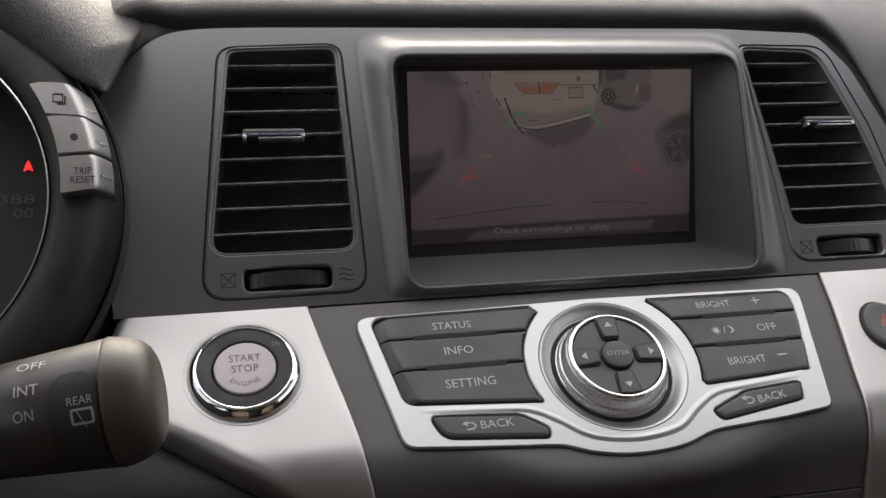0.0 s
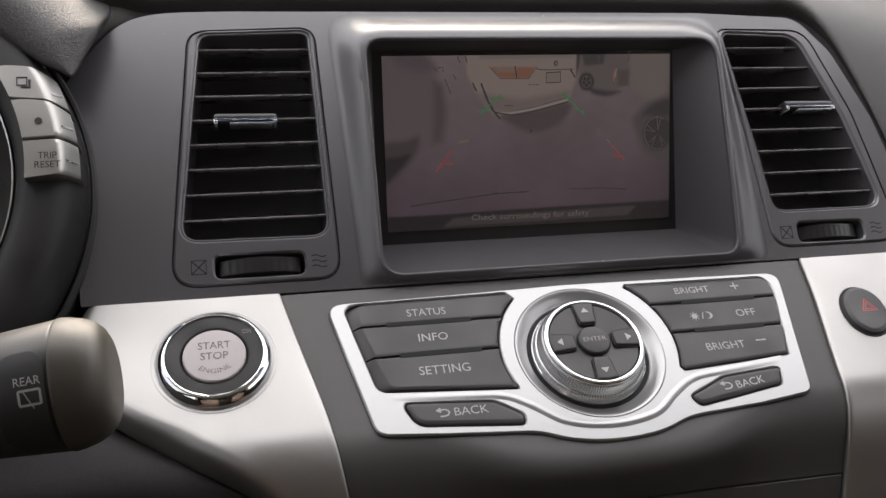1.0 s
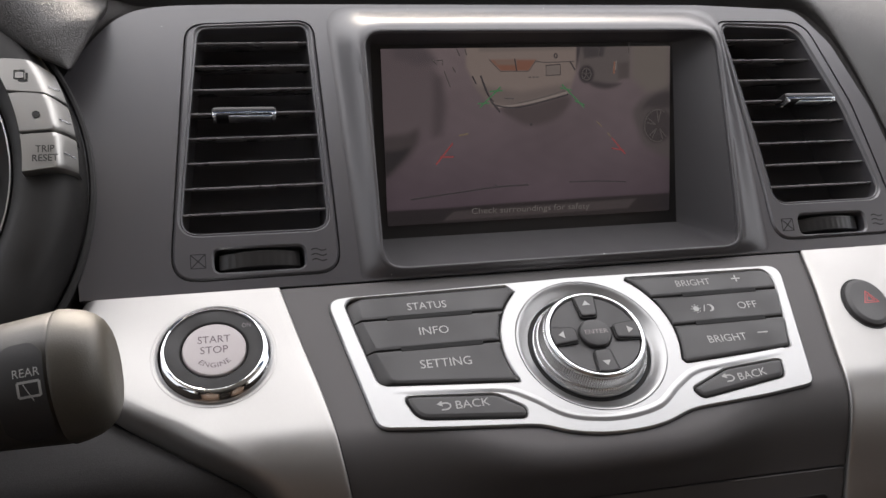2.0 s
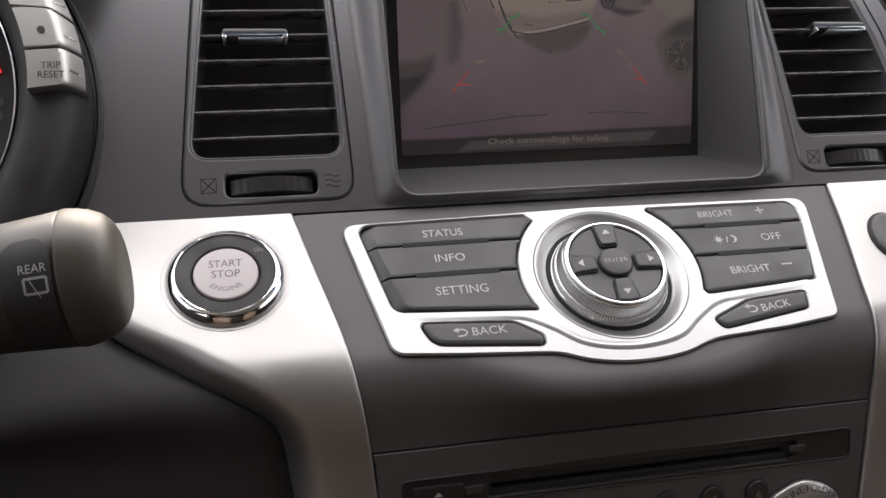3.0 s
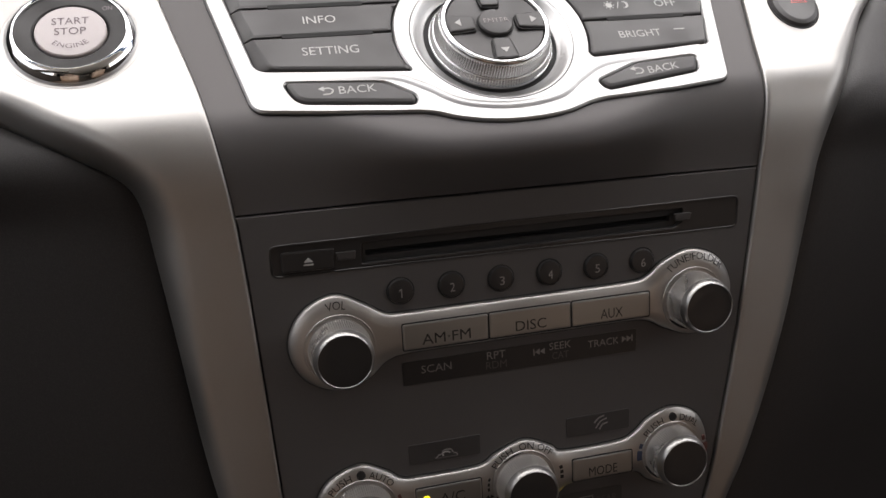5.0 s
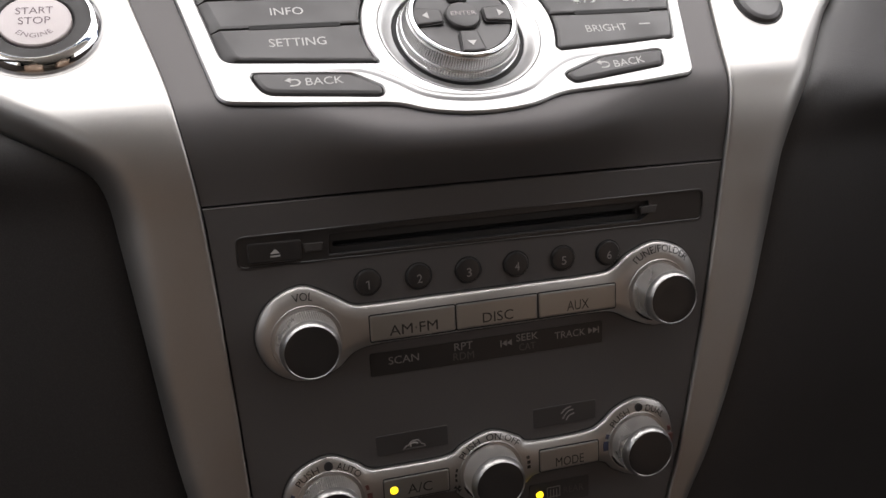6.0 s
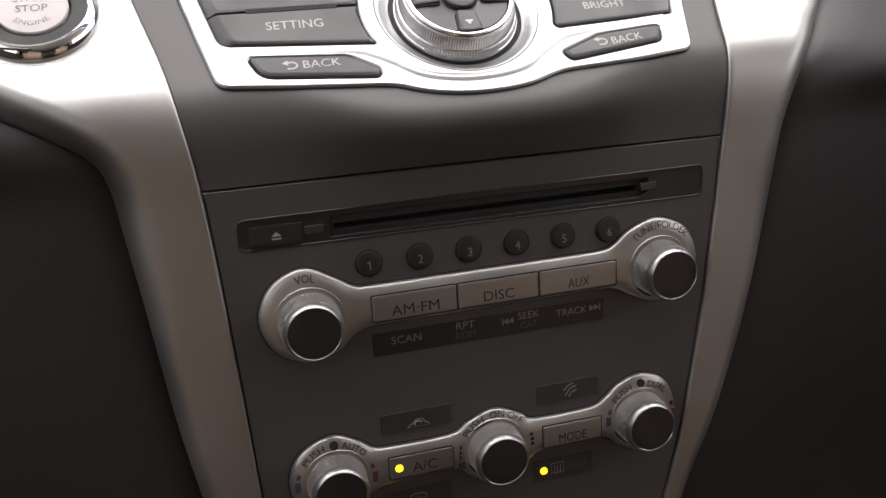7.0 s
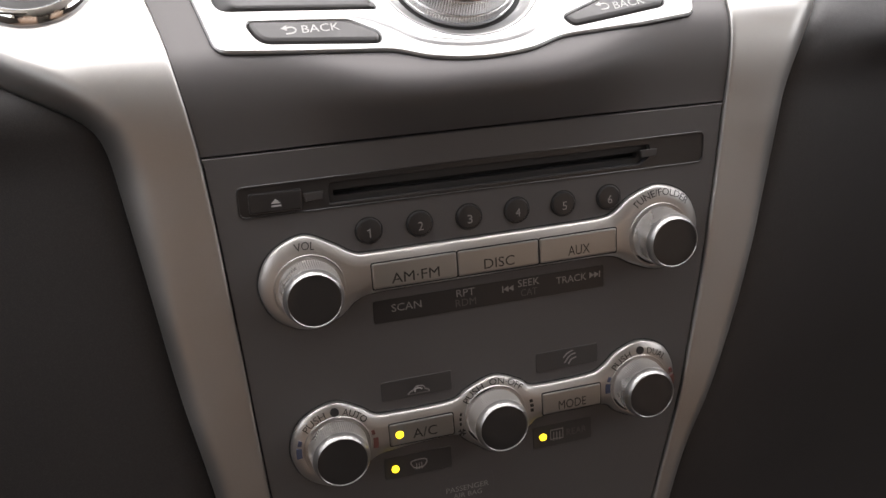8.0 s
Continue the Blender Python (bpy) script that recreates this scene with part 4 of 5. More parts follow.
# ---------------------------------------------------------------- start button
SX, SS = -163.5, -33.0
start = thing("start_button", pm(SX, SS, 0), "engine start button in a chrome ring on the silver flank", "button")
part("seat_ring", turned(SX, SS, [(26.0, -1), (26.0, 0.05), (25.6, 0.2), (25.1, 0.1), (24.8, -0.6), (23.0, -1)], ps, 72), SILVER, start)
part("chrome_ring", turned(SX, SS, [(24.4, -1), (24.35, 0.2), (24.1, 1.1), (23.5, 2.2), (22.6, 3.3), (21.6, 4.2), (20.9, 4.65), (20.4, 4.8), (20.0, 4.65), (19.75, 4.2), (19.7, 2.0)], ps, 96), CHROME, start)
part("collar", turned(SX, SS, [(19.9, 1.0), (19.9, 3.6), (19.0, 3.8), (14.2, 3.0), (13.6, 2.4), (13.5, 0.0)], ps, 72), MATTE, start, "matt black collar")
part("gap", turned(SX, SS, [(13.6, 0.6), (12.0, 0.6), (0, 0.6)], ps, 48), GAP, start)
push = part("push_face", turned(SX, SS, [(12.9, 0.5), (12.9, 3.0), (12.5, 3.5), (11.5, 3.6), (6, 3.9), (0, 4.0)], ps, 64), CREAM, start, "pale translucent push face")
PRINT = principled("button_print", (0.15, 0.12, 0.13), 0.5)[0]
FAINT = principled("faint_print", (0.32, 0.285, 0.285), 0.5)[0]
word("START", SX - 6.6, SX + 6.6, SS + 2.7, 3.6, 3.95, ps, PRINT, push)
word("STOP", SX - 5.6, SX + 5.6, SS - 2.6, 3.6, 4.0, ps, PRINT, push)


def under_arc(u, v, k):
    a = radians(-132 + 84 * u)
    q = 9.9 - 2.3 * v
    return ps(SX + q * math.cos(a), SS + 0.6 + q * math.sin(a), 3.72 + k)


part("lettering", letters("ENGINE", under_arc), PRINT, push)
word("ON", SX + 11.6, SX + 15.2, SS + 9.6, 2.3, 3.7, ps, PRINT, start)

# ---------------------------------------------------------------- key panel with the dial
DX, DS = 0.8, -44.3
KX, KS = 0.4, -42.8
panel = thing("key_panel", pm(DX, DS, -2), "bright silver key panel with black keys round a chrome dial", "control panel")


def near_dial(r, a0, a1, n=10):
    return [(KX + r * math.cos(radians(a0 + (a1 - a0) * i / n)), KS + r * math.sin(radians(a0 + (a1 - a0) * i / n))) for i in range(n + 1)]


KEYS_L = rounded([(-107.6, -9.9, 5), (-31, -8.9, 1.5), *near_dial(41.2, 133, 204, 12), (-37.2, -60.8, 1.5), (-97.5, -56.3, 6)])
KEYS_R = rounded([*near_dial(42.6, -20, 49, 12), (29.5, -9.5, 1), (103.6, -10.3, 6), (106.5, -16.5, 8), (96.6, -56.4, 3), (41.6, -59.8, 2)])
BACK_L = rounded([(-89, -62.2, 3), (-49, -65.6, 12), (-37.4, -73.5, 4), (-38.6, -78.4, 3), (-84, -74.0, 8)])
BACK_R = rounded([(89, -62.2, 3), (59, -64.5, 14), (38.6, -73.0, 5), (42.0, -78.5, 4), (85.6, -71.8, 5)])
HOLE = circle(DX, DS, 34.4, 72)
part("trim_plate", plate(TRIM_EDGE, [KEYS_L, KEYS_R, BACK_L, BACK_R, HOLE], -6, 0, 0.7, pm), TRIM, panel, "satin silver trim plate")
part("shadow_gap", plate(grown(ccw(TRIM_EDGE), 0.25), [grown(ccw(TRIM_EDGE), -1.5)], -6, -1.5, 0.1, pm), GAP, panel)
part("key_bed", plate(grown(ccw(TRIM_EDGE), -2.5), [], -8.5, -5.5, 0.2, pm), GAP, panel)


def raised_line(path, w):
    """A soft ridge pressed into the trim plate."""
    bm = bmesh.new()
    rows = []
    for i, p in enumerate(path):
        a, b = path[max(0, i - 1)], path[min(len(path) - 1, i + 1)]
        t = (Vector(b) - Vector(a)).normalized()
        f = math.sin(math.pi * i / (len(path) - 1)) ** 0.5
        rows.append([pm(p[0] - t.y * w * e, p[1] + t.x * w * e, -0.05 + 0.6 * f * (1 - e * e) ** 2) for e in (-1, -0.6, -0.25, 0, 0.25, 0.6, 1)])
    return part("ridge", sheet(rows), TRIM, panel)


raised_line(spline([(-94, -59.6), (-60, -62.0), (-44, -64.0), (-33, -70.0), (-20, -79.0), (0, -82.4), (20, -79.4), (32, -71.0), (44, -64.2), (60, -62.0), (92, -59.0)], 6, closed=False), 2.2)


def key(shape, body, name="key"):
    return part(name, pillow(shape, -5, 0.5, 1.2, pm, 4.2 if body in ("status", "info", "setting") else 0.0, -82.0), KEY, panel)


def cut(loop, lo, hi):
    """The stretch of a loop with s between lo and hi."""
    out = []
    k = len(loop)
    for i in range(k):
        p, q = loop[i], loop[(i + 1) % k]
        if lo <= p[1] <= hi:
            out.append(p)
        for lim in sorted((lo, hi), key=lambda v: abs(v - p[1])):
            if (p[1] - lim) * (q[1] - lim) < 0:
                f = (lim - p[1]) / (q[1] - p[1])
                out.append((p[0] + (q[0] - p[0]) * f, lim))
    clean = []
    for p in out:
        if not clean or (Vector(p) - Vector(clean[-1])).length > 0.05:
            clean.append(p)
    return clean


INSET_L, INSET_R = grown(ccw(KEYS_L), -0.45), grown(ccw(KEYS_R), -0.45)
for loop, words in ((INSET_L, ("status", "info", "setting")), (INSET_R, ("up", "night", "down"))):
    for i, (lo, hi) in enumerate(((-22.35, 0), (-39.0, -22.8), (-70, -39.5))):
        k = key(cut(loop, lo, hi), words[i])
        if words[i] == "status":
            word("STATUS", -79.3, -61.3, -18.9, 3.9, 0.5, pm, INK, k)
        elif words[i] == "info":
            word("INFO", -76.2, -62.9, -32.9, 4.1, 0.5, pm, INK, k)
        elif words[i] == "setting":
            word("SETTING", -78.8, -56.2, -50.2, 4.3, 0.5, pm, INK, k)
        elif words[i] == "up":
            word("BRIGHT", 53.4, 71.6, -17.6, 3.7, 0.5, pm, INK, k)
            part("plus_mark", ribbon([(83.5, -15.2), (88.1, -15.2)], 0.7, 0.5, 0.62, pm), INK, k)
            part("plus_mark", ribbon([(85.8, -17.2), (85.8, -13.2)], 0.7, 0.5, 0.62, pm), INK, k)
        elif words[i] == "night":
            word("OFF", 79.6, 89.9, -33.4, 4.0, 0.5, pm, INK, k)
            part("sun_mark", plate(circle(57.8, -31.3, 1.5, 16), [], 0.5, 0.62, 0.02, pm), INK, k)
            for j in range(8):
                a = j * math.pi / 4
                part("ray_mark", ribbon([(57.8 + 1.8 * math.cos(a), -31.3 + 1.8 * math.sin(a)), (57.8 + 2.5 * math.cos(a), -31.3 + 2.5 * math.sin(a))], 0.4, 0.5, 0.62, pm), INK, k)
            part("slash_mark", ribbon([(61.4, -33.2), (62.8, -29.4)], 0.45, 0.5, 0.62, pm), INK, k)
            moon = [(65.0 + 2.1 * math.cos(radians(a)), -31.3 + 2.1 * math.sin(radians(a))) for a in range(-110, 111, 20)] + [(64.2 + 1.7 * math.cos(radians(a)), -31.3 + 1.75 * math.sin(radians(a))) for a in range(90, -91, -20)]
            part("moon_mark", plate(moon, [], 0.5, 0.62, 0.01, pm), INK, k)
        else:
            word("BRIGHT", 56.7, 76.3, -51.0, 4.0, 0.5, pm, INK, k)
            part("minus_mark", ribbon([(82.8, -47.7), (88.0, -47.7)], 0.7, 0.5, 0.62, pm), INK, k)
for x0, x1, s in ((-89.4, -50.4, -22.5), (-85.8, -49, -39.2), (54, 93.4, -22.6), (54.3, 91, -39.2)):
    part("finger_slot", pillow(rounded([(x0, s + 1.1, 0.8), (x1, s + 1.1, 0.8), (x1, s - 1.4, 0.8), (x0, s - 1.4, 0.8)], 3), -1, 0.68, 0.2, pm), PIT, panel)


def back_key(shape, x, base, slope):
    k = part("back_key", pillow(grown(ccw(shape), -0.45), -5, 0.8, 1.6, pm), KEY, panel)
    word("BACK", x + 6.8, x + 21.4, base, 3.8, 0.8, pm, INK, k, slope)
    arrow = spline([(x + 0.6, base + 3.2), (x + 3.2, base + 3.3), (x + 4.6, base + 2.0), (x + 3.4, base + 0.5), (x + 0.6, base + 0.3)], 4, False)
    part("arrow_mark", ribbon(arrow, 0.65, 0.8, 0.92, pm), INK, k)
    part("arrow_mark", plate([(x - 1.2, base + 3.1), (x + 1.2, base + 4.5), (x + 1.2, base + 1.8)], [], 0.8, 0.92, 0.01, pm), INK, k)


back_key(BACK_L, -74.4, -71.4, 0.1)
back_key(BACK_R, 55.6, -72.2, 1.8)

dial = part("dial_well", turned(DX, DS, [(34.8, -2.0), (34.5, -0.05), (34.0, -0.12), (33.0, -0.6), (31.4, -1.8), (30.0, -2.9), (29.2, -3.4), (28.7, -3.6), (28.5, -3.9), (28.5, -7)], pm, 96), TRIM, panel, "dished silver well of the dial")
part("well_gap", turned(DX, DS, [(28.4, -5.0), (20, -5.2), (0, -5.2)], pm, 48), GAP, panel)
knob = part("dial", turned(DX, DS, [(26.6, -5.0), (26.6, -3.2), (26.3, -2.7), (25.0, -2.4)], pm, 96), CHROME, panel, "chrome dial with a knurled side")
part("knurled_side", turned(DX, DS, [(26.3, -3.0), (26.2, -2.4), (25.3, -0.2), (24.7, 0.0), (24.8, 0.5), (23.6, 5.4), (22.9, 5.9)], pm, ribs=132, depth=0.4, ribbed=(1, 2, 4, 5)), KNURL, knob, "fine knurling", )
part("rim", turned(DX, DS, [(23.1, 5.2), (23.0, 6.2), (22.7, 6.9), (22.2, 7.3), (21.6, 7.4), (21.1, 7.2), (20.8, 6.7), (20.75, 5.4)], pm, 96), RIM, knob)
part("face", turned(DX, DS, [(20.4, 5.0), (20.4, 6.2), (20.0, 6.5), (16, 6.3), (9, 5.7), (0, 5.5)], pm, 72), KEY, knob, "black four-way face")
part("enter_gap", turned(DX, DS, [(7.9, 5.6), (7.9, 5.85), (0, 5.85)], pm, 40), GAP, knob)
enter = part("enter_key", turned(DX, DS, [(7.3, 5), (7.3, 7.2), (6.8, 7.8), (5.5, 8.1), (0, 8.4)], pm, 48), KEY, knob)
word("ENTER", DX - 5.4, DX + 5.4, DS - 1.1, 2.2, 8.32, pm, FAINT, enter)
for k in range(4):
    a = radians(90 * k)
    ca, sa = math.cos(a), math.sin(a)
    turn = lambda u, v: (DX + u * ca - v * sa, DS + u * sa + v * ca)
    shape = [turn(u, v) for u, v in rounded([(9.2, 3.6, 1.5), (20.3, 4.9, 0.6), (20.9, 0, 0.1), (20.3, -4.9, 0.6), (9.2, -3.6, 1.5)], 4)]
    part("pad_gap", plate(grown(ccw(shape), 0.6), [], 5.5, 6.95, 0.05, pm), GAP, knob)
    pad = part("arrow_pad", pillow(shape, 5, 7.9, 0.7, pm), KEY, knob)
    tri = [turn(u, v) for u, v in ((17.6, 0), (15.0, 1.9), (15.0, -1.9))]
    part("arrow_mark", plate(tri, [], 7.9, 8.02, 0.01, pm), INK, pad)

# ---------------------------------------------------------------- hazard button
HX, HS = 148.4, -36.4
hazard = thing("hazard_button", pm(HX, HS, 0), "oval black hazard button with a red triangle on the silver flank", "button")
oval = [(HX + x * math.cos(-0.25) - y * math.sin(-0.25), HS + x * math.sin(-0.25) + y * math.cos(-0.25)) for x, y in circle(0, 0, 11.6, 48, 14.6)]
part("surround", plate(grown(ccw(oval), 0.9), [], -1, 0.3, 0.2, ps), GAP, hazard)
cap = part("cap", pillow(oval, -1, 2.6, 2.4, ps), KEY, hazard)
for size, w in ((4.6, 0.75), (2.5, 0.6)):
    tri = [(HX + 1.2 + size * math.cos(a), HS + 1.0 + size * math.sin(a)) for a in (math.pi / 2, math.pi * 7 / 6, math.pi * 11 / 6)]
    part("triangle_mark", ribbon(tri, w, 2.6, 2.72, ps, True), HAZARD, cap)

# ---------------------------------------------------------------- disc slot and preset keys
player = thing("disc_player", pl(0, -137, -2), "black disc slot with eject key and six preset keys", "car stereo")
part("slot_rim", plate(grown(ccw(SLOT), 0.45), [grown(ccw(SLOT), -0.4)], -3, -1.35, 0.15, pl), GLOSS, player)
part("slot_bed", plate(SLOT, [rounded([(-64.6, -131.9, 1.0), (75.6, -132.6, 1.0), (76.2, -138.0, 3.0), (71.4, -140.9, 1.0), (-65.2, -140.6, 1.0)])], -6, -1.9, 0.3, pl), GLOSS, player, "gloss black slot surround")
part("slot_depth", plate(rounded([(-67, -131.0), (78, -131.4), (78, -142.0), (-67, -142.0)]), [rounded([(-63, -135.6, 0.8), (71, -136.0, 0.8), (71, -138.3, 0.8), (-63, -137.9, 0.8)])], -8, -4.6, 0.2, pl), MATTE, player)
part("slot_back", plate(rounded([(-66, -133.0), (74, -133.0), (74, -141), (-66, -141)]), [], -12, -10, 0.2, pl), PIT, player)
part("slot_lip", pillow(rounded([(-64.8, -140.2, 0.3), (71.2, -140.6, 0.3), (71.2, -141.6, 0.3), (-64.8, -141.2, 0.3)], 2), -3, -1.5, 0.35, pl), STRIP, player)
eject = part("eject_key", pillow(rounded([(-96.4, -132.4, 1.2), (-75.6, -132.6, 1.2), (-76.2, -140.6, 1.2), (-96.6, -140.4, 1.2)]), -2, -0.6, 0.5, pl), GLOSS, player)
part("eject_mark", plate([(-88.0, -137.0), (-84.2, -137.0), (-86.1, -135.2)], [], -0.6, -0.5, 0.01, pl), INK, eject)
part("eject_mark", ribbon([(-88.0, -138.0), (-84.2, -138.0)], 0.6, -0.6, -0.5, pl), INK, eject)
for x in (-71.2, 75.4):
    part("slot_tab", pillow(rounded([(x - 4.2, -134.6, 0.6), (x + 4.2, -134.6, 0.6), (x + 3.4, -138, 0.6), (x - 3.4, -138, 0.6)], 3), -2, -1.2, 0.3, pl), STRIP, player)
for i in range(6):
    x = -50.6 + 21.3 * i
    part("key_gap", turned(x, -153.4, [(5.9, -2), (5.9, -1.35), (0, -1.35)], pl, 32), GAP, player)
    k = part("preset_key", turned(x, -153.4, [(5.3, -2), (5.3, -0.8), (4.9, -0.2), (4.0, 0.0), (0, -0.25)], pl, 40), GLOSS, player)
    if i == 0:
        part("lettering", ribbon([(x - 0.9, -153.2), (x + 0.25, -152.3), (x + 0.25, -156.0)], 0.5, -0.1, 0.06, pl), DIMINK, k)
    else:
        word(str(i + 1), x - 0.9, x + 1.2, -156.0, 3.7, -0.02, pl, DIMINK, k)


# ---------------------------------------------------------------- silver bars with knobs
DOME = ((0.1, 0.1), (0.3, 0.5), (0.7, 0.9), (1.2, 1.2), (1.8, 1.5), (2.6, 1.83), (3.5, 2.1), (4.5, 2.3), (5.2, 2.4))


def on_hub(q):
    """Height of the domed bar at q mm from a hub's centre."""
    return float(np.interp(20.7 - q, [d for d, h in DOME], [h for d, h in DOME])) + 0.12


def bar(edge, label, name):
    t = thing(name, pl(0, edge[0][1], -1), label, "control panel")
    loop = ccw(edge)
    bm = bmesh.new()
    rings = [(0.0, -2.5), (0.0, -0.3)] + [(-d, h) for d, h in DOME]
    vs = [[bm.verts.new(pl(x, y, h)) for x, y in grown(loop, d)] for d, h in rings]
    for a, b in zip(vs, vs[1:]):
        bridge(bm, a, b)
    bmesh.ops.triangle_fill(bm, use_beauty=True, use_dissolve=False, edges=[bm.edges.get((vs[-1][i - 1], vs[-1][i])) for i in range(len(loop))])
    part("bar", bm, BARS, t, "satin silver bar", angle=60)
    part("shadow_gap", plate(grown(loop, 0.7), [], -2.5, -1.3, 0.1, pl), GAP, t)
    return t


def rotary(parent, x, s, r, label, tall=4.5):
    """A knurled silver knob with a black cap, standing in a dished collar."""
    part("collar", turned(x, s, [(r + 1.9, 2.2), (r + 1.6, 2.62), (r + 1.2, 2.6), (r + 0.9, 2.2), (r + 0.7, 1.5), (0, 1.5)], pl, 64), BARS, parent)
    part("gap", turned(x, s, [(r + 1.0, 1.6), (r + 1.0, 2.3), (0, 2.3)], pl, 48), GAP, parent)
    k = part("knob", turned(x, s, [(r, 2.0), (r, 2.6), (r - 0.1, 3.0), (r - 0.6, 9.0 + tall), (r - 0.95, 9.3 + tall)], pl, ribs=84, depth=0.85, ribbed=(1, 2, 3)), KNOBSILVER, parent, label)
    part("shoulder", turned(x, s, [(r - 1.3, 8.4 + tall), (r - 0.8, 9.1 + tall), (r - 0.75, 9.6 + tall), (r - 0.95, 10.6 + tall), (r - 1.4, 11.8 + tall), (r - 1.9, 12.6 + tall), (r - 2.15, 12.8 + tall), (r - 2.35, 12.6 + tall), (r - 2.4, 12.0 + tall)], pl, 72), KNOBSHADED, k, "smooth silver shoulder, darkened for shade")
    part("cap", turned(x, s, [(r - 2.35, 12.0 + tall), (r - 2.45, 12.35 + tall), (r - 2.9, 12.45 + tall), (5, 12.2 + tall), (0, 12.1 + tall)], pl, 48), GLOSS, k, "black cap")
    return k


def bar_key(parent, x0, x1, s0, s1, body, ink):
    part("key_gap", plate(rounded([(x0 - 0.4, s0 + 0.5, 1.2), (x1 + 0.4, s0 + 0.5, 1.2), (x1 + 0.4, s1 - 0.5, 1.2), (x0 - 0.4, s1 - 0.5, 1.2)]), [], 2.0, 2.48, 0.02, pl), GAP, parent)
    # darker silver than the bar, standing for less light on the key faces
    k = part("key", pillow(rounded([(x0, s0, 1.0), (x1, s0, 1.0), (x1, s1, 1.0), (x0, s1, 1.0)]), 2.0, 3.1, 0.6, pl), DIMSILVER, parent)
    w = 20.5 if len(body) == 5 else 3.4 * len(body)
    if body:
        word(body, (x0 + x1) / 2 - w / 2, (x0 + x1) / 2 + w / 2, (s0 + s1) / 2 - 3.8, 4.4, 3.1, pl, ink, k)
    return k


def black_strip(parent, x0, x1, s0, s1, material=STRIP):
    return part("legend_strip", plate(rounded([(x0, s0, 1), (x1, s0, 1), (x1, s1, 1), (x0, s1, 1)], 3), [], -2.4, -1.3, 0.1, pl), material, parent)


AUDIO = spline([(-97.2, -171), (-91.5, -157.5), (-78, -151.2), (-65.6, -156.6), (-57.6, -161.6), (-49, -162.4), (-20, -162.4), (20, -162.4), (50, -162.2), (58, -160.2), (65.5, -154.6), (79, -150.6),
                (92.8, -156.6), (98.6, -170.4), (93.6, -183.6), (80, -189.6), (66.5, -185.2), (58.6, -180.9), (50, -179.6), (20, -179.6), (-20, -179.6), (-49, -179.8), (-58.6, -182.0), (-66, -188.0), (-78.5, -191.4), (-91.8, -185)], 6)
audio = bar(AUDIO, "satin silver audio bar with two knurled knobs and three keys", "audio_controls")
rotary(audio, -77.2, -173.2, 12.8, "knurled volume knob", 4.2)
rotary(audio, 78.6, -172.8, 12.8, "knurled tuning knob", 3.6)
for i, body in enumerate(("AM\u00b7FM", "DISC", "AUX")):
    x0, x1 = -51.6 + 36.6 * i, -51.6 + 36.6 * (i + 1) - 0.6
    bar_key(audio, x0, x1, -166.6, -177.6, body, DARKINK)
arc_word("VOL", -77.6, -172.0, 15.4, 103, 76, 3.2, on_hub, pl, DARKINK, audio)
for a in (-96, -89, -82, -70, -63, -56):
    q = [(-77.6 + 17.0 * math.cos(radians(a + d)), -172.0 + 17.0 * math.sin(radians(a + d))) for d in (0, 2.5, 5)]
    part("lettering_bar", ribbon(q, 2.0, 1.4, 2.36, pl), DARKINK, audio)
arc_word("TUNE/FOLDER", 79.2, -170.6, 15.7, 138, 40, 3.0, on_hub, pl, DARKINK, audio)
strip = black_strip(audio, -52, 53.4, -184.2, -194.6, GLOSS)
word("SCAN", -44.2, -31.2, -190.0, 3.4, -1.1, pl, DIMINK, strip)
word("RPT", -15.6, -7.4, -188.2, 3.3, -1.1, pl, DIMINK, strip)
word("RDM", -16.2, -7.0, -192.6, 3.3, -1.1, pl, FADEDINK, strip)
word("SEEK", 12.4, 22.4, -188.2, 3.3, -1.1, pl, DIMINK, strip)
word("CAT", 13.6, 21.2, -192.6, 3.2, -1.1, pl, FADEDINK, strip)
word("TRACK", 30.3, 44.8, -189.8, 3.3, -1.1, pl, DIMINK, strip)
for x, d in ((5.4, -1), (51.2, 1)):
    part("skip_mark", ribbon([(x, -189.6), (x, -186.6)], 0.5, -1.15, -1.0, pl), DIMINK, strip)
    for j in range(2):
        q = x - d * (0.4 + 2.3 * j)
        part("skip_mark", plate([(q, -188.1), (q - d * 2.2, -186.7), (q - d * 2.2, -189.5)], [], -1.15, -1.0, 0.01, pl), DIMINK, strip)

CLIMATE = spline([(-93.3, -246), (-88, -232.4), (-73.6, -226.0), (-62, -230.8), (-56, -235.2), (-48, -236.2), (-22, -236.0), (-14, -231.8), (-0.8, -227.4), (11.6, -232.4), (18, -236.2), (44, -236.0), (52, -233.0), (59, -227.2), (70.6, -223.8),
                  (83.0, -229.2), (88.0, -243), (83.4, -256.6), (70.6, -262.6), (58.4, -257.6), (50, -252.0), (22, -252.2), (14, -256.2), (-0.8, -265.6), (-14.4, -257.6), (-22, -252.8), (-48, -253.8), (-58, -256), (-73.6, -265.8), (-88, -259.6)], 6)
climate = bar(CLIMATE, "satin silver climate bar with three knurled knobs and lit amber lamps", "climate_controls")
HUBS = ((-73.4, -246.2), (-1.5, -245.8), (69.6, -244.4))
for (x, s), label in zip(HUBS, ("knurled driver temperature knob", "knurled fan knob", "knurled passenger temperature knob")):
    rotary(climate, x + (0.0 if x < -20 else -0.8), s, 12.9, label, 2.4)
ac = bar_key(climate, -50.6, -21.8, -240.4, -250.6, "", DARKINK)
word("A/C", -40.5, -29.5, -248.6, 4.6, 3.1, pl, DARKINK, ac)
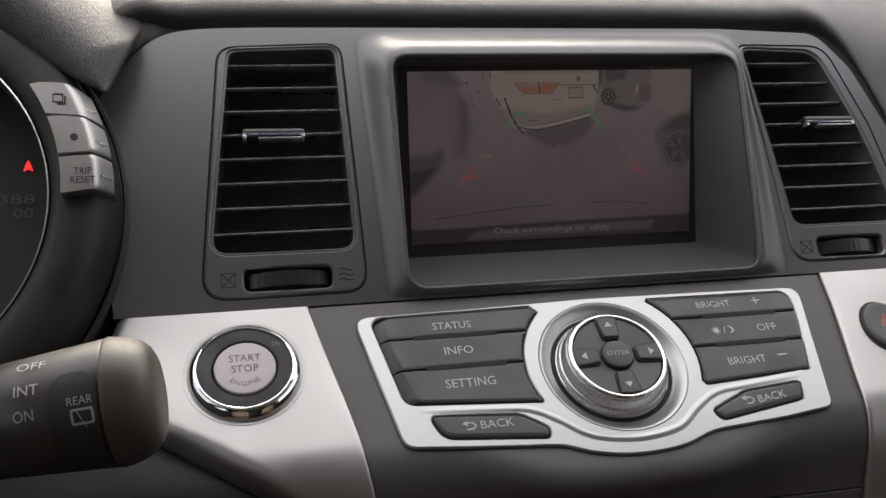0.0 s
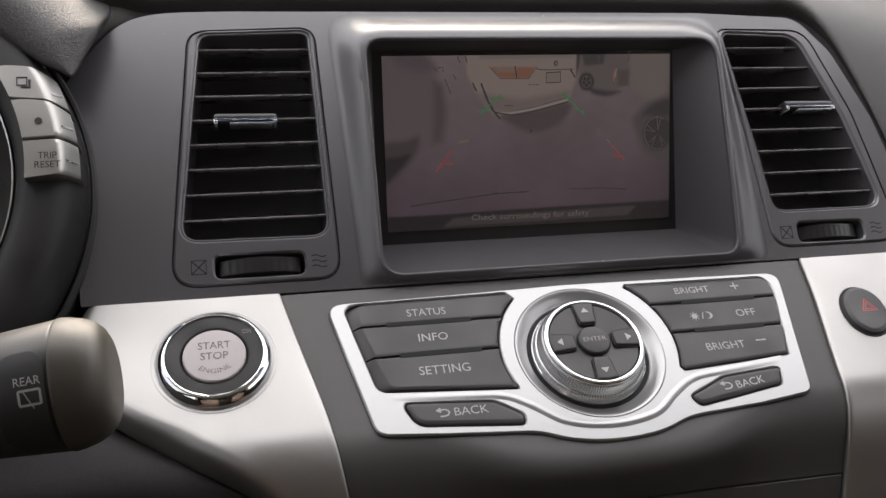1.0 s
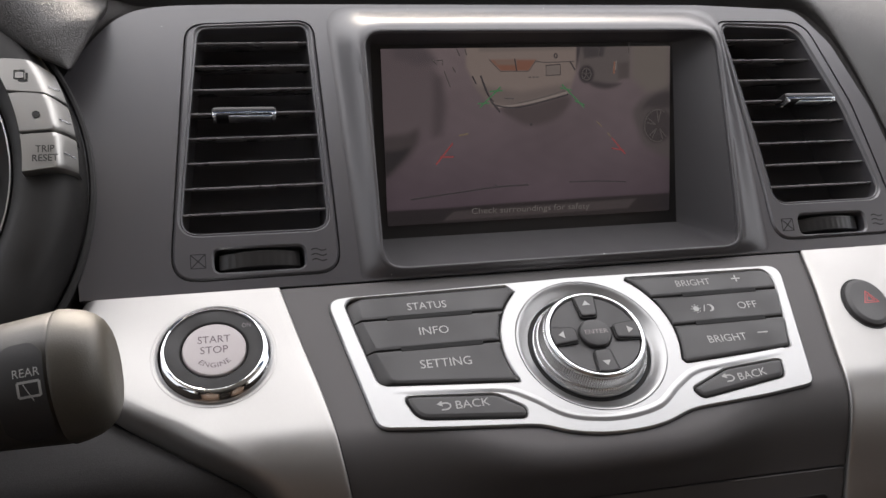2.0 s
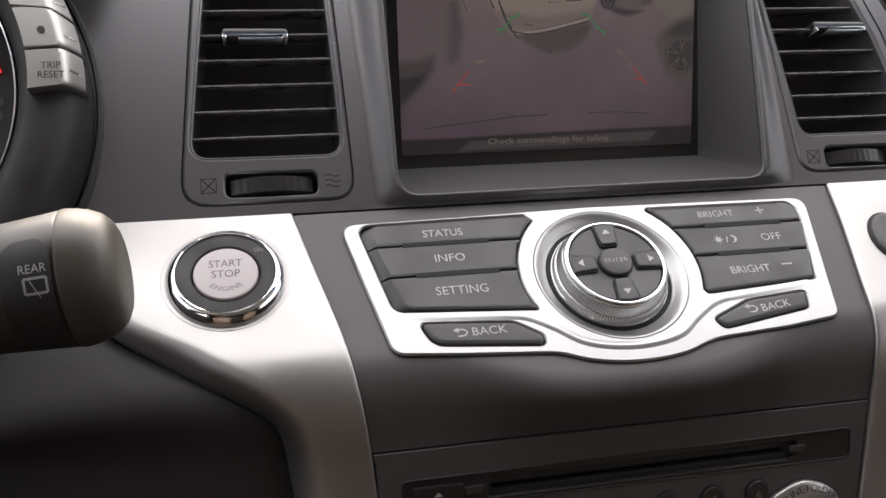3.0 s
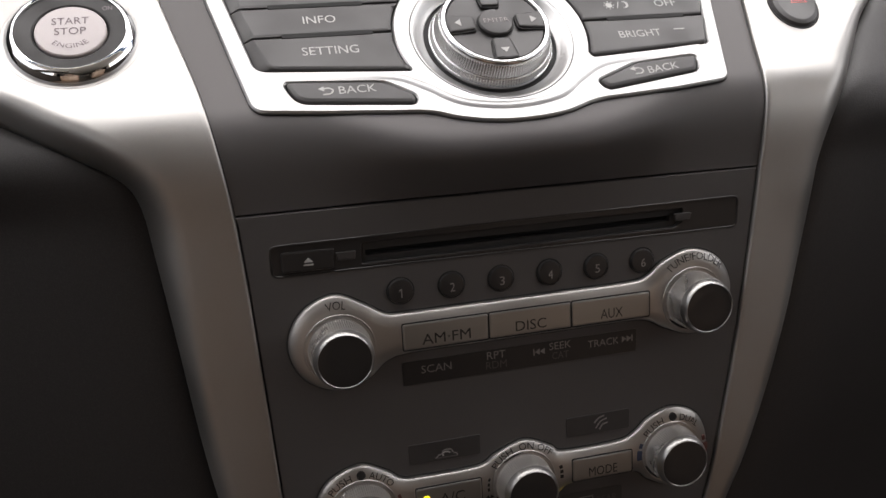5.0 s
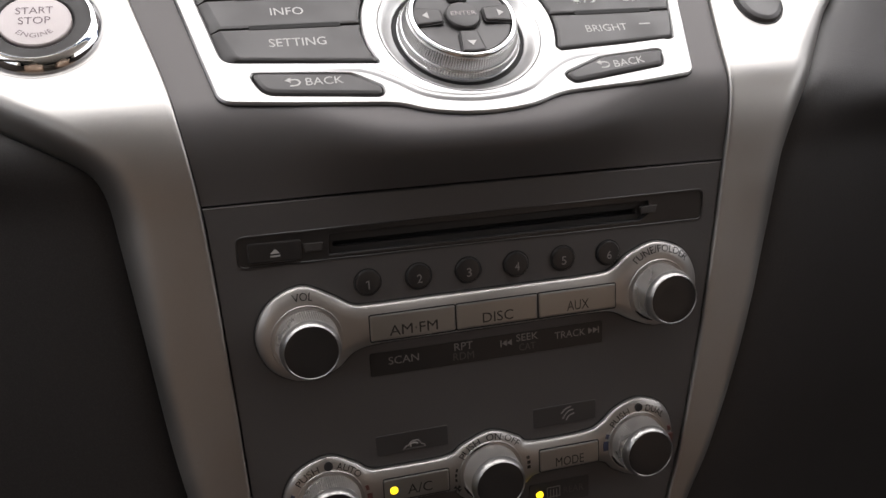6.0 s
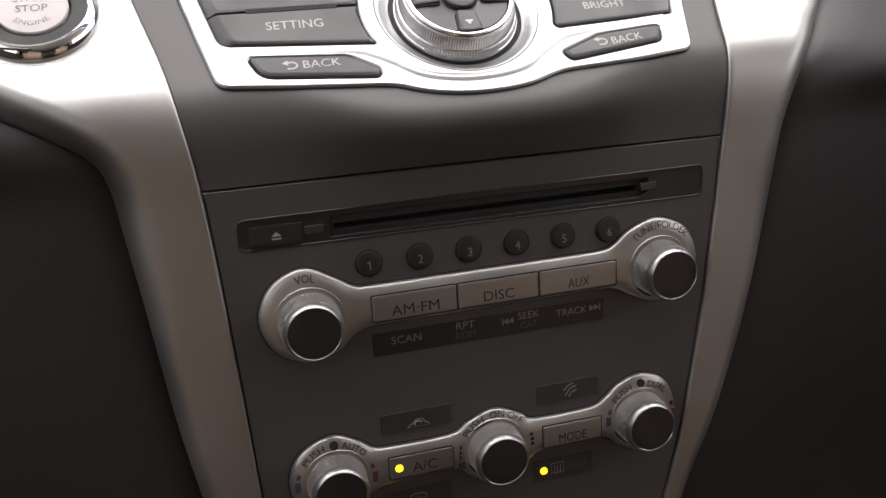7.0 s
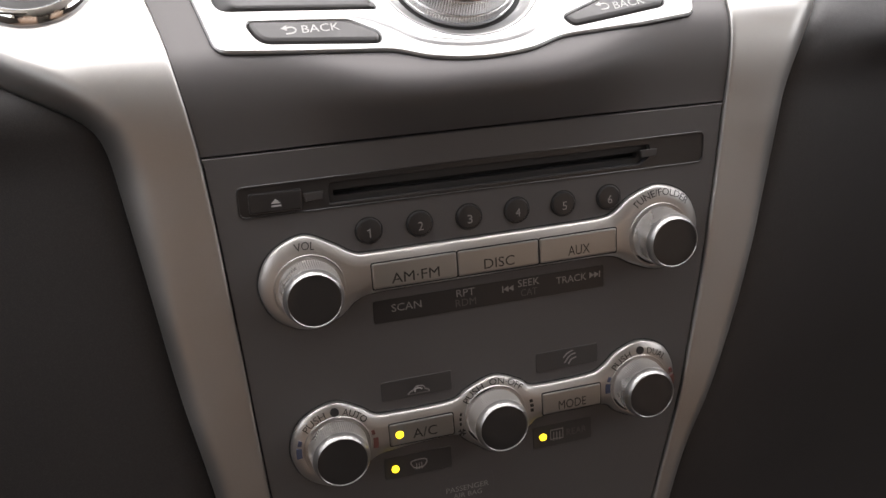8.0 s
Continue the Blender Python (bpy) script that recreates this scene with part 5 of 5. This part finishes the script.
part("lamp", turned(-46.4, -245.6, [(1.75, 3.0), (1.75, 3.3), (1.3, 3.5), (0, 3.55)], pl, 24), AMBER, ac, "lit amber lamp")
bar_key(climate, 20.6, 49.2, -240.0, -250.4, "MODE", DARKINK)
for x, s in ((-73.2, -229.6), (69.6, -227.6)):
    part("lamp_hole", turned(x, s, [(1.9, 1.0), (1.9, 2.46), (0, 2.46)], pl, 24), GAP, climate)
for (x, s), a, body in ((HUBS[0], (142, 104), "PUSH"), (HUBS[0], (78, 38), "AUTO"), (HUBS[1], (148, 110), "PUSH"), (HUBS[1], (99, 42), "ON\u00b7OFF"), (HUBS[2], (144, 107), "PUSH"), (HUBS[2], (78, 42), "DUAL")):
    arc_word(body, x, s, 15.2, a[0], a[1], 2.9, on_hub, pl, DARKINK, climate)


def arc_bar(x, s, r, a0, a1, w, material):
    pts = [(x + r * math.cos(radians(a0 + (a1 - a0) * i / 6)), s + r * math.sin(radians(a0 + (a1 - a0) * i / 6))) for i in range(7)]
    part("scale_mark", ribbon(pts, w, 1.4, 2.58, pl), material, climate)


for (x, s) in (HUBS[0], HUBS[2]):
    arc_bar(x, s, 16.6, 186, 170, 2.4, BLUEINK)
    arc_bar(x, s, 16.6, 166, 158, 1.6, BLUEINK)
    arc_bar(x, s, 16.6, -13, 4, 2.2, REDINK)
    arc_bar(x, s, 16.2, 10, 18, 1.4, REDINK)
for a in (186, 178, 170):
    arc_bar(*HUBS[1], 17.0, a, a - 5, 0.9, DARKINK)
    arc_bar(*HUBS[1], 17.0, 180 - a, 180 - a + 5, 1.5, DARKINK)
for k in range(4):
    a = radians(45 + 90 * k)
    fx, fs = HUBS[1][0] - 16.6, HUBS[1][1] - 5.2
    part("fan_mark", plate([(fx + c * math.cos(a + o), fs + c * math.sin(a + o)) for c, o in ((0.2, -0.8), (1.9, -0.45), (1.9, 0.45), (0.2, 0.8))], [], 2.4, 2.55, 0.01, pl), DARKINK, climate)

strips = [black_strip(climate, *q) for q in ((-51.9, -20.2, -221.8, -231.0), (19.6, 50.0, -221.6, -231.0), (16.8, 46.2, -258.6, -269.8), (-53.8, -22.6, -258.8, -269.6))]
part("lamp", turned(21.7, -264.2, [(1.75, -1.2), (1.75, -0.9), (1.2, -0.7), (0, -0.65)], pl, 24), AMBER, strips[2], "lit amber lamp")
part("lamp", turned(-48.9, -264.6, [(1.75, -1.2), (1.75, -0.9), (1.2, -0.7), (0, -0.65)], pl, 24), AMBER, strips[3], "lit amber lamp")
part("car_mark", ribbon(spline([(-40.4, -229.6), (-39.0, -228.2), (-37.8, -227.9), (-36.6, -226.3), (-33.6, -226.3), (-32.4, -228.0), (-31.0, -228.5), (-30.8, -229.6)], 4, False), 0.5, -1.15, -1.0, pl), DIMINK, strips[0])
part("car_mark", ribbon([(-40.4, -229.6), (-30.8, -229.6)], 0.4, -1.15, -1.0, pl), FADEDINK, strips[0])
part("loop_mark", ribbon(spline([(-37.0, -228.8), (-37.0, -227.4), (-35.2, -227.1), (-33.8, -227.8)], 4, False), 0.6, -1.15, -1.0, pl), INK, strips[0])
for pts in ([(32.8, -225.8), (34.8, -223.8), (37.6, -222.8)], [(33.4, -228.4), (35.0, -226.2), (36.6, -224.9), (38.8, -224.4)], [(35.2, -229.2), (36.4, -227.4), (37.4, -226.8), (39.2, -226.4)]):
    part("heat_mark", ribbon(spline(pts, 4, False), 0.6, -1.15, -1.0, pl), DIMINK, strips[1])
part("window_mark", ribbon([(25.4, -261.4), (31.6, -261.4), (31.6, -266.2), (25.4, -266.2)], 0.55, -1.15, -1.0, pl, True), DIMINK, strips[2])
for j in range(3):
    part("heat_mark", ribbon([(27 + 1.5 * j, -262.6), (27 + 1.5 * j, -267.0)], 0.45, -1.15, -1.0, pl), DIMINK, strips[2])
    part("heat_mark", ribbon([(-39.2 + 1.2 * j, -263.8), (-39.2 + 1.2 * j, -266.8)], 0.45, -1.15, -1.0, pl), DIMINK, strips[3])
word("REAR", 33.4, 43.4, -265.6, 3.3, -1.1, pl, FADEDINK, strips[2])
part("screen_mark", ribbon(spline([(-41.6, -262.8), (-38, -262.0), (-34.4, -262.8), (-35.8, -265.8), (-40.2, -265.8)], 4), 0.55, -1.15, -1.0, pl, True), DIMINK, strips[3])
bag = part("bag_legend", plate(rounded([(-29, -276.0, 1), (-3.6, -276.0, 1), (-3.6, -288.2, 1), (-29, -288.2, 1)], 3), [], -2.4, -1.52, 0.05, pl), FASCIA, console)
word("PASSENGER", -26.4, -5.9, -283.1, 2.7, -1.5, pl, DIMINK, bag)
word("AIR BAG", -23.1, -9.4, -286.6, 2.6, -1.5, pl, DIMINK, bag)

# ---------------------------------------------------------------- instrument cluster
CX, CS = -325.0, 51.0
cluster = thing("instrument_cluster", pf(-290, 50, 0), "round instrument pod with silver trip keys and a chrome-ringed gauge", "instrument cluster")
POD = surface("pod_plastic", (0.016, 0.015, 0.0145), 0.52, spec=0.35, bump=0.1, vary=0.1)
part("pod", turned(CX, CS, [(110.4, -50), (110.4, 4), (109.8, 12), (108.2, 18.5), (104.6, 23.6), (98, 26.2), (90.6, 26.0), (86.4, 24.6), (84.9, 20), (84.6, -14)], pf, 128), POD, cluster, angle=60)
part("pod_groove", turned(CX, CS, [(114.2, -50), (114.2, 0.4), (113.2, 1.8), (111.9, 2.0), (110.9, 0.8), (110.6, -50)], pf, 128), MATTE, cluster)
part("gauge_ring", turned(CX, CS, [(84.7, 10), (84.5, 20.0), (84.1, 20.8), (83.5, 20.9), (83.1, 20.2), (83.0, 8)], pf, 128), KNURL, cluster, "thin chrome gauge ring")
part("gauge_face", turned(CX, CS, [(86, -14), (40, -14), (0, -14)], pf, 96), GAP, cluster, "black gauge face")


def pp(r, deg, h):
    a = radians(deg)
    return pf(CX + r * math.cos(a), CS + r * math.sin(a), h)


def key_height(r):
    """The trip keys: flat, then bent down along the pod's flank."""
    f = (r - 91.0) / 19.4
    return 31.5 - 0.6 * f - 10.5 * max(0.0, (f - 0.66) / 0.34) ** 1.35


for inner_a, outer_a, what in (((20.9, 31.0), (16.0, 24.0), "page"), ((8.9, 20.4), (7.9, 15.5), "dot"), ((-2.4, 8.4), (-0.6, 7.4), "trip")):
    rows = []
    n, m = 14, 8
    for i in range(n + 1):
        f = i / n
        f = f ** 0.7
        r = 91.0 + 19.4 * f
        h = key_height(r)
        lo, hi = inner_a[0] + (outer_a[0] - inner_a[0]) * f ** 0.9, inner_a[1] + (outer_a[1] - inner_a[1]) * f ** 1.3
        lo, hi = lo + 0.15, hi - 0.15
        row = [pp(r, lo, h - 9), pp(r, lo, h - 0.5)]
        row += [pp(r, lo + (hi - lo) * (0.02 + 0.96 * j / m), h) for j in range(m + 1)]
        row += [pp(r, hi, h - 0.5), pp(r, hi, h - 9)]
        rows.append(row)
    e0 = [p - (pf(0, 0, 0) - pf(0, 0, -7)) for p in rows[0]]
    k = part("trip_key", sheet([e0] + rows), DIMSILVER, cluster, "satin silver key", angle=50)
    am = (outer_a[0] + outer_a[1]) / 2
    part("tick_mark", ribbon([(CX + r * math.cos(radians(am - 0.6)), CS + r * math.sin(radians(am - 0.6))) for r in (106.4, 107.6, 108.8, 109.8)], 0.8, 22, 0, lambda x, s, h: pf(x, s, key_height(math.hypot(x - CX, s - CS)) + (-2 if h else 0.5))), RIM, k)
    cm = radians((inner_a[0] + inner_a[1]) / 2 * 0.7 + am * 0.3)
    kx, ks = CX + 98.6 * math.cos(cm), CS + 98.6 * math.sin(cm) - 1.0
    if what == "dot":
        part("dot_mark", plate(circle(kx + 0.4, ks - 0.8, 1.5, 24), [], 31.4, 31.65, 0.01, pf), GAP, k)
    elif what == "page":
        part("page_mark", ribbon([(kx - 2.2, ks + 2.2), (kx + 1.6, ks + 2.2), (kx + 1.6, ks - 1.4), (kx - 2.2, ks - 1.4)], 0.5, 31.4, 31.65, pf, True), GAP, k)
        part("page_mark", ribbon([(kx - 0.6, ks - 2.3), (kx + 2.6, ks - 2.3), (kx + 2.6, ks + 1.0)], 0.9, 31.4, 31.65, pf), GAP, k)
    else:
        word("TRIP", kx - 2.4, kx + 4.8, ks + 0.5, 2.9, 31.5, pf, GAP, k)
        word("RESET", kx - 3.6, kx + 6.2, ks - 3.5, 2.9, 31.5, pf, GAP, k)
# lamp and counter on the gauge face
GX, GS = -257.6, 77.6
part("belt_lamp", plate(spline([(GX - 2.0, GS - 2.6), (GX - 1.1, GS + 0.6), (GX - 0.7, GS + 1.6), (GX, GS + 2.8), (GX + 0.7, GS + 1.6), (GX + 1.1, GS + 0.6), (GX + 2.0, GS - 2.6), (GX, GS - 1.6)], 4), [], -12.9, -12.4, 0.02, pf), REDLAMP, cluster, "lit red warning lamp")
word("388", -270, -254.6, 59.2, 4.4, -12.8, pf, SEGMENT, cluster, name="counter")
word("00", -263.5, -255, 52.6, 4.4, -12.8, pf, SEGMENT, cluster, name="counter")


VISOR_OUT = smooth_table([(-23.5, 117.5), (-26, 123.5), (-29, 131), (-33, 142), (-38, 153), (-44, 160), (-52, 164), (-70, 162), (-140, 150)])
VISOR_IN = smooth_table([(-23.5, 116.5), (-26, 113), (-30, 108), (-40, 101), (-60, 98), (-140, 98)])


def visor():
    """The padded leather visor over the gauges: hangs over them and runs out into the dash top."""
    rows = []
    n, m = 60, 24
    for i in range(n + 1):
        deg = 23.5 + 116 * (i / n) ** 1.4
        a = radians(deg)
        out, low = curve_at(VISOR_OUT, -deg), curve_at(VISOR_IN, -deg)
        r0, wide = (out + low) / 2, (out - low) / 2
        size = min(1.0, 0.05 + (deg - 23.5) / 34)
        row = []
        for j in range(m):
            q = 2 * math.pi * j / m
            r = r0 + wide * math.cos(q)
            h = 22 + (17 * math.sin(q) if math.sin(q) > 0 else 34 * math.sin(q)) * size - (16 * size + 36 * max(0.0, min(1.0, (out - 140) / 30))) * max(0.0, (math.cos(q) + 0.5) / 1.5) ** 1.15
            row.append(pf(CX + r * math.cos(a), CS + r * math.sin(a), h))
        rows.append(row)
    bm = sheet(rows, closed=True)
    bm.verts.ensure_lookup_table()
    bm.faces.new([bm.verts[j] for j in range(m)])
    return bm


part("visor", visor(), LEATHER, cluster, "padded black leather visor", angle=80)

# ---------------------------------------------------------------- wiper stalk
stalk = thing("wiper_stalk", (-0.24, -0.144, 0.84), "grey-brown wiper stalk with a dark rear-wiper button", "stalk")
AX0, AX1 = Vector((-0.1835, -0.1445, 0.8440)), Vector((-0.330, -0.1445, 0.8280))
AXD = (AX1 - AX0).normalized()
UPV = Vector((0, -0.62, 0.78))
UPV = (UPV - AXD * UPV.dot(AXD)).normalized()
SIDEV = AXD.cross(UPV)


def pk(d, turn, r):
    """A point of the stalk: d mm from its end, turn degrees round it (0 faces the eye), r mm from the axis."""
    a = radians(turn)
    return AX0 + AXD * (d / 1000) + (UPV * math.cos(a) + SIDEV * math.sin(a)) * (r / 1000)


TURN_SIGN = 1 if SIDEV.z > 0 else -1


def stalk_body(sections, n=40):
    return sheet([[pk(d, 360 * i / n, r) for i in range(n)] for d, r in sections], closed=True)


part("stalk_tip", stalk_body([(0.0, 0.05), (0.0, 8.5), (0.5, 11.4), (1.6, 13.6), (3.4, 15.3), (6, 16.6), (9, 17.4), (11.4, 17.75), (12, 17.75), (12.25, 17.6), (12.3, 16.0)]), STALKTIP, stalk, "brown end cap", angle=45)
bm = stalk_body([(11.8, 16.0), (12.0, 17.1), (12.5, 17.25), (13.2, 17.45), (30, 16.0), (42, 14.9), (42.3, 14.6), (42.6, 14.85), (60, 13.9), (110, 13.4), (150, 13)])
body = part("stalk_body", bm, STALK, stalk, angle=45)


def patch(d0, d1, t0, t1, lift, corner):
    rows = []
    n, m = 14, 14
    for i in range(n + 1):
        f = i / n
        d = d0 + (d1 - d0) * f
        k = 1.0
        e = min(f, 1 - f)
        if e < corner:
            k = 1 - 0.28 * (1 - e / corner) ** 2
        tm, tw = (t0 + t1) / 2, (t1 - t0) / 2 * k
        rows.append([pk(d, tm - tw, 15.5)] + [pk(d, tm - tw + 2 * tw * j / m, 17.6 - 0.089 * (d - 12) + lift) for j in range(m + 1)] + [pk(d, tm + tw, 15.5)])
    return sheet(rows)


part("rear_button", patch(13.0, 24.8, (-34 if TURN_SIGN > 0 else 34) - 46, (-34 if TURN_SIGN > 0 else 34) + 44, 0.5, 0.35), MATTE, stalk, "dark rear-wiper button")


def stalk_word(body_text, d0, d1, t0, t1, material, r=18.2):
    return part("lettering", letters(body_text, lambda u, v, k: pk(d0 + (d1 - d0) * u, t0 + (t1 - t0) * v, r)), material, stalk)


stalk_word("REAR", 20.0, 13.8, -19 * TURN_SIGN, -12.5 * TURN_SIGN, WHITEPRINT)
for seg in (((19.2, -23), (14.2, -23), (14.2, -34.5), (19.2, -34.5), (19.2, -23)), ((18.0, -24), (16.0, -38))):
    for (d0, t0), (d1, t1) in zip(seg, seg[1:]):
        n = 4
        rows = []
        for i in range(n + 1):
            f = i / n
            d, t = d0 + (d1 - d0) * f, (t0 + (t1 - t0) * f)
            off = (0.3, 0) if abs(d1 - d0) < 1 else (0, 1.0)
            rows.append([pk(d - off[0], (t - off[1]) * TURN_SIGN, 18.0), pk(d + off[0], (t + off[1]) * TURN_SIGN, 18.0)])
        part("wiper_mark", sheet(rows), WHITEPRINT, stalk)
stalk_word("INT", 33, 27.2, -3 * TURN_SIGN, 7 * TURN_SIGN, INK, 16.4)
stalk_word("ON", 33.4, 28.6, -26 * TURN_SIGN, -16 * TURN_SIGN, WHITEPRINT, 16.4)
stalk_word("OFF", 33, 26, 24 * TURN_SIGN, 34 * TURN_SIGN, WHITEPRINT, 16.4)
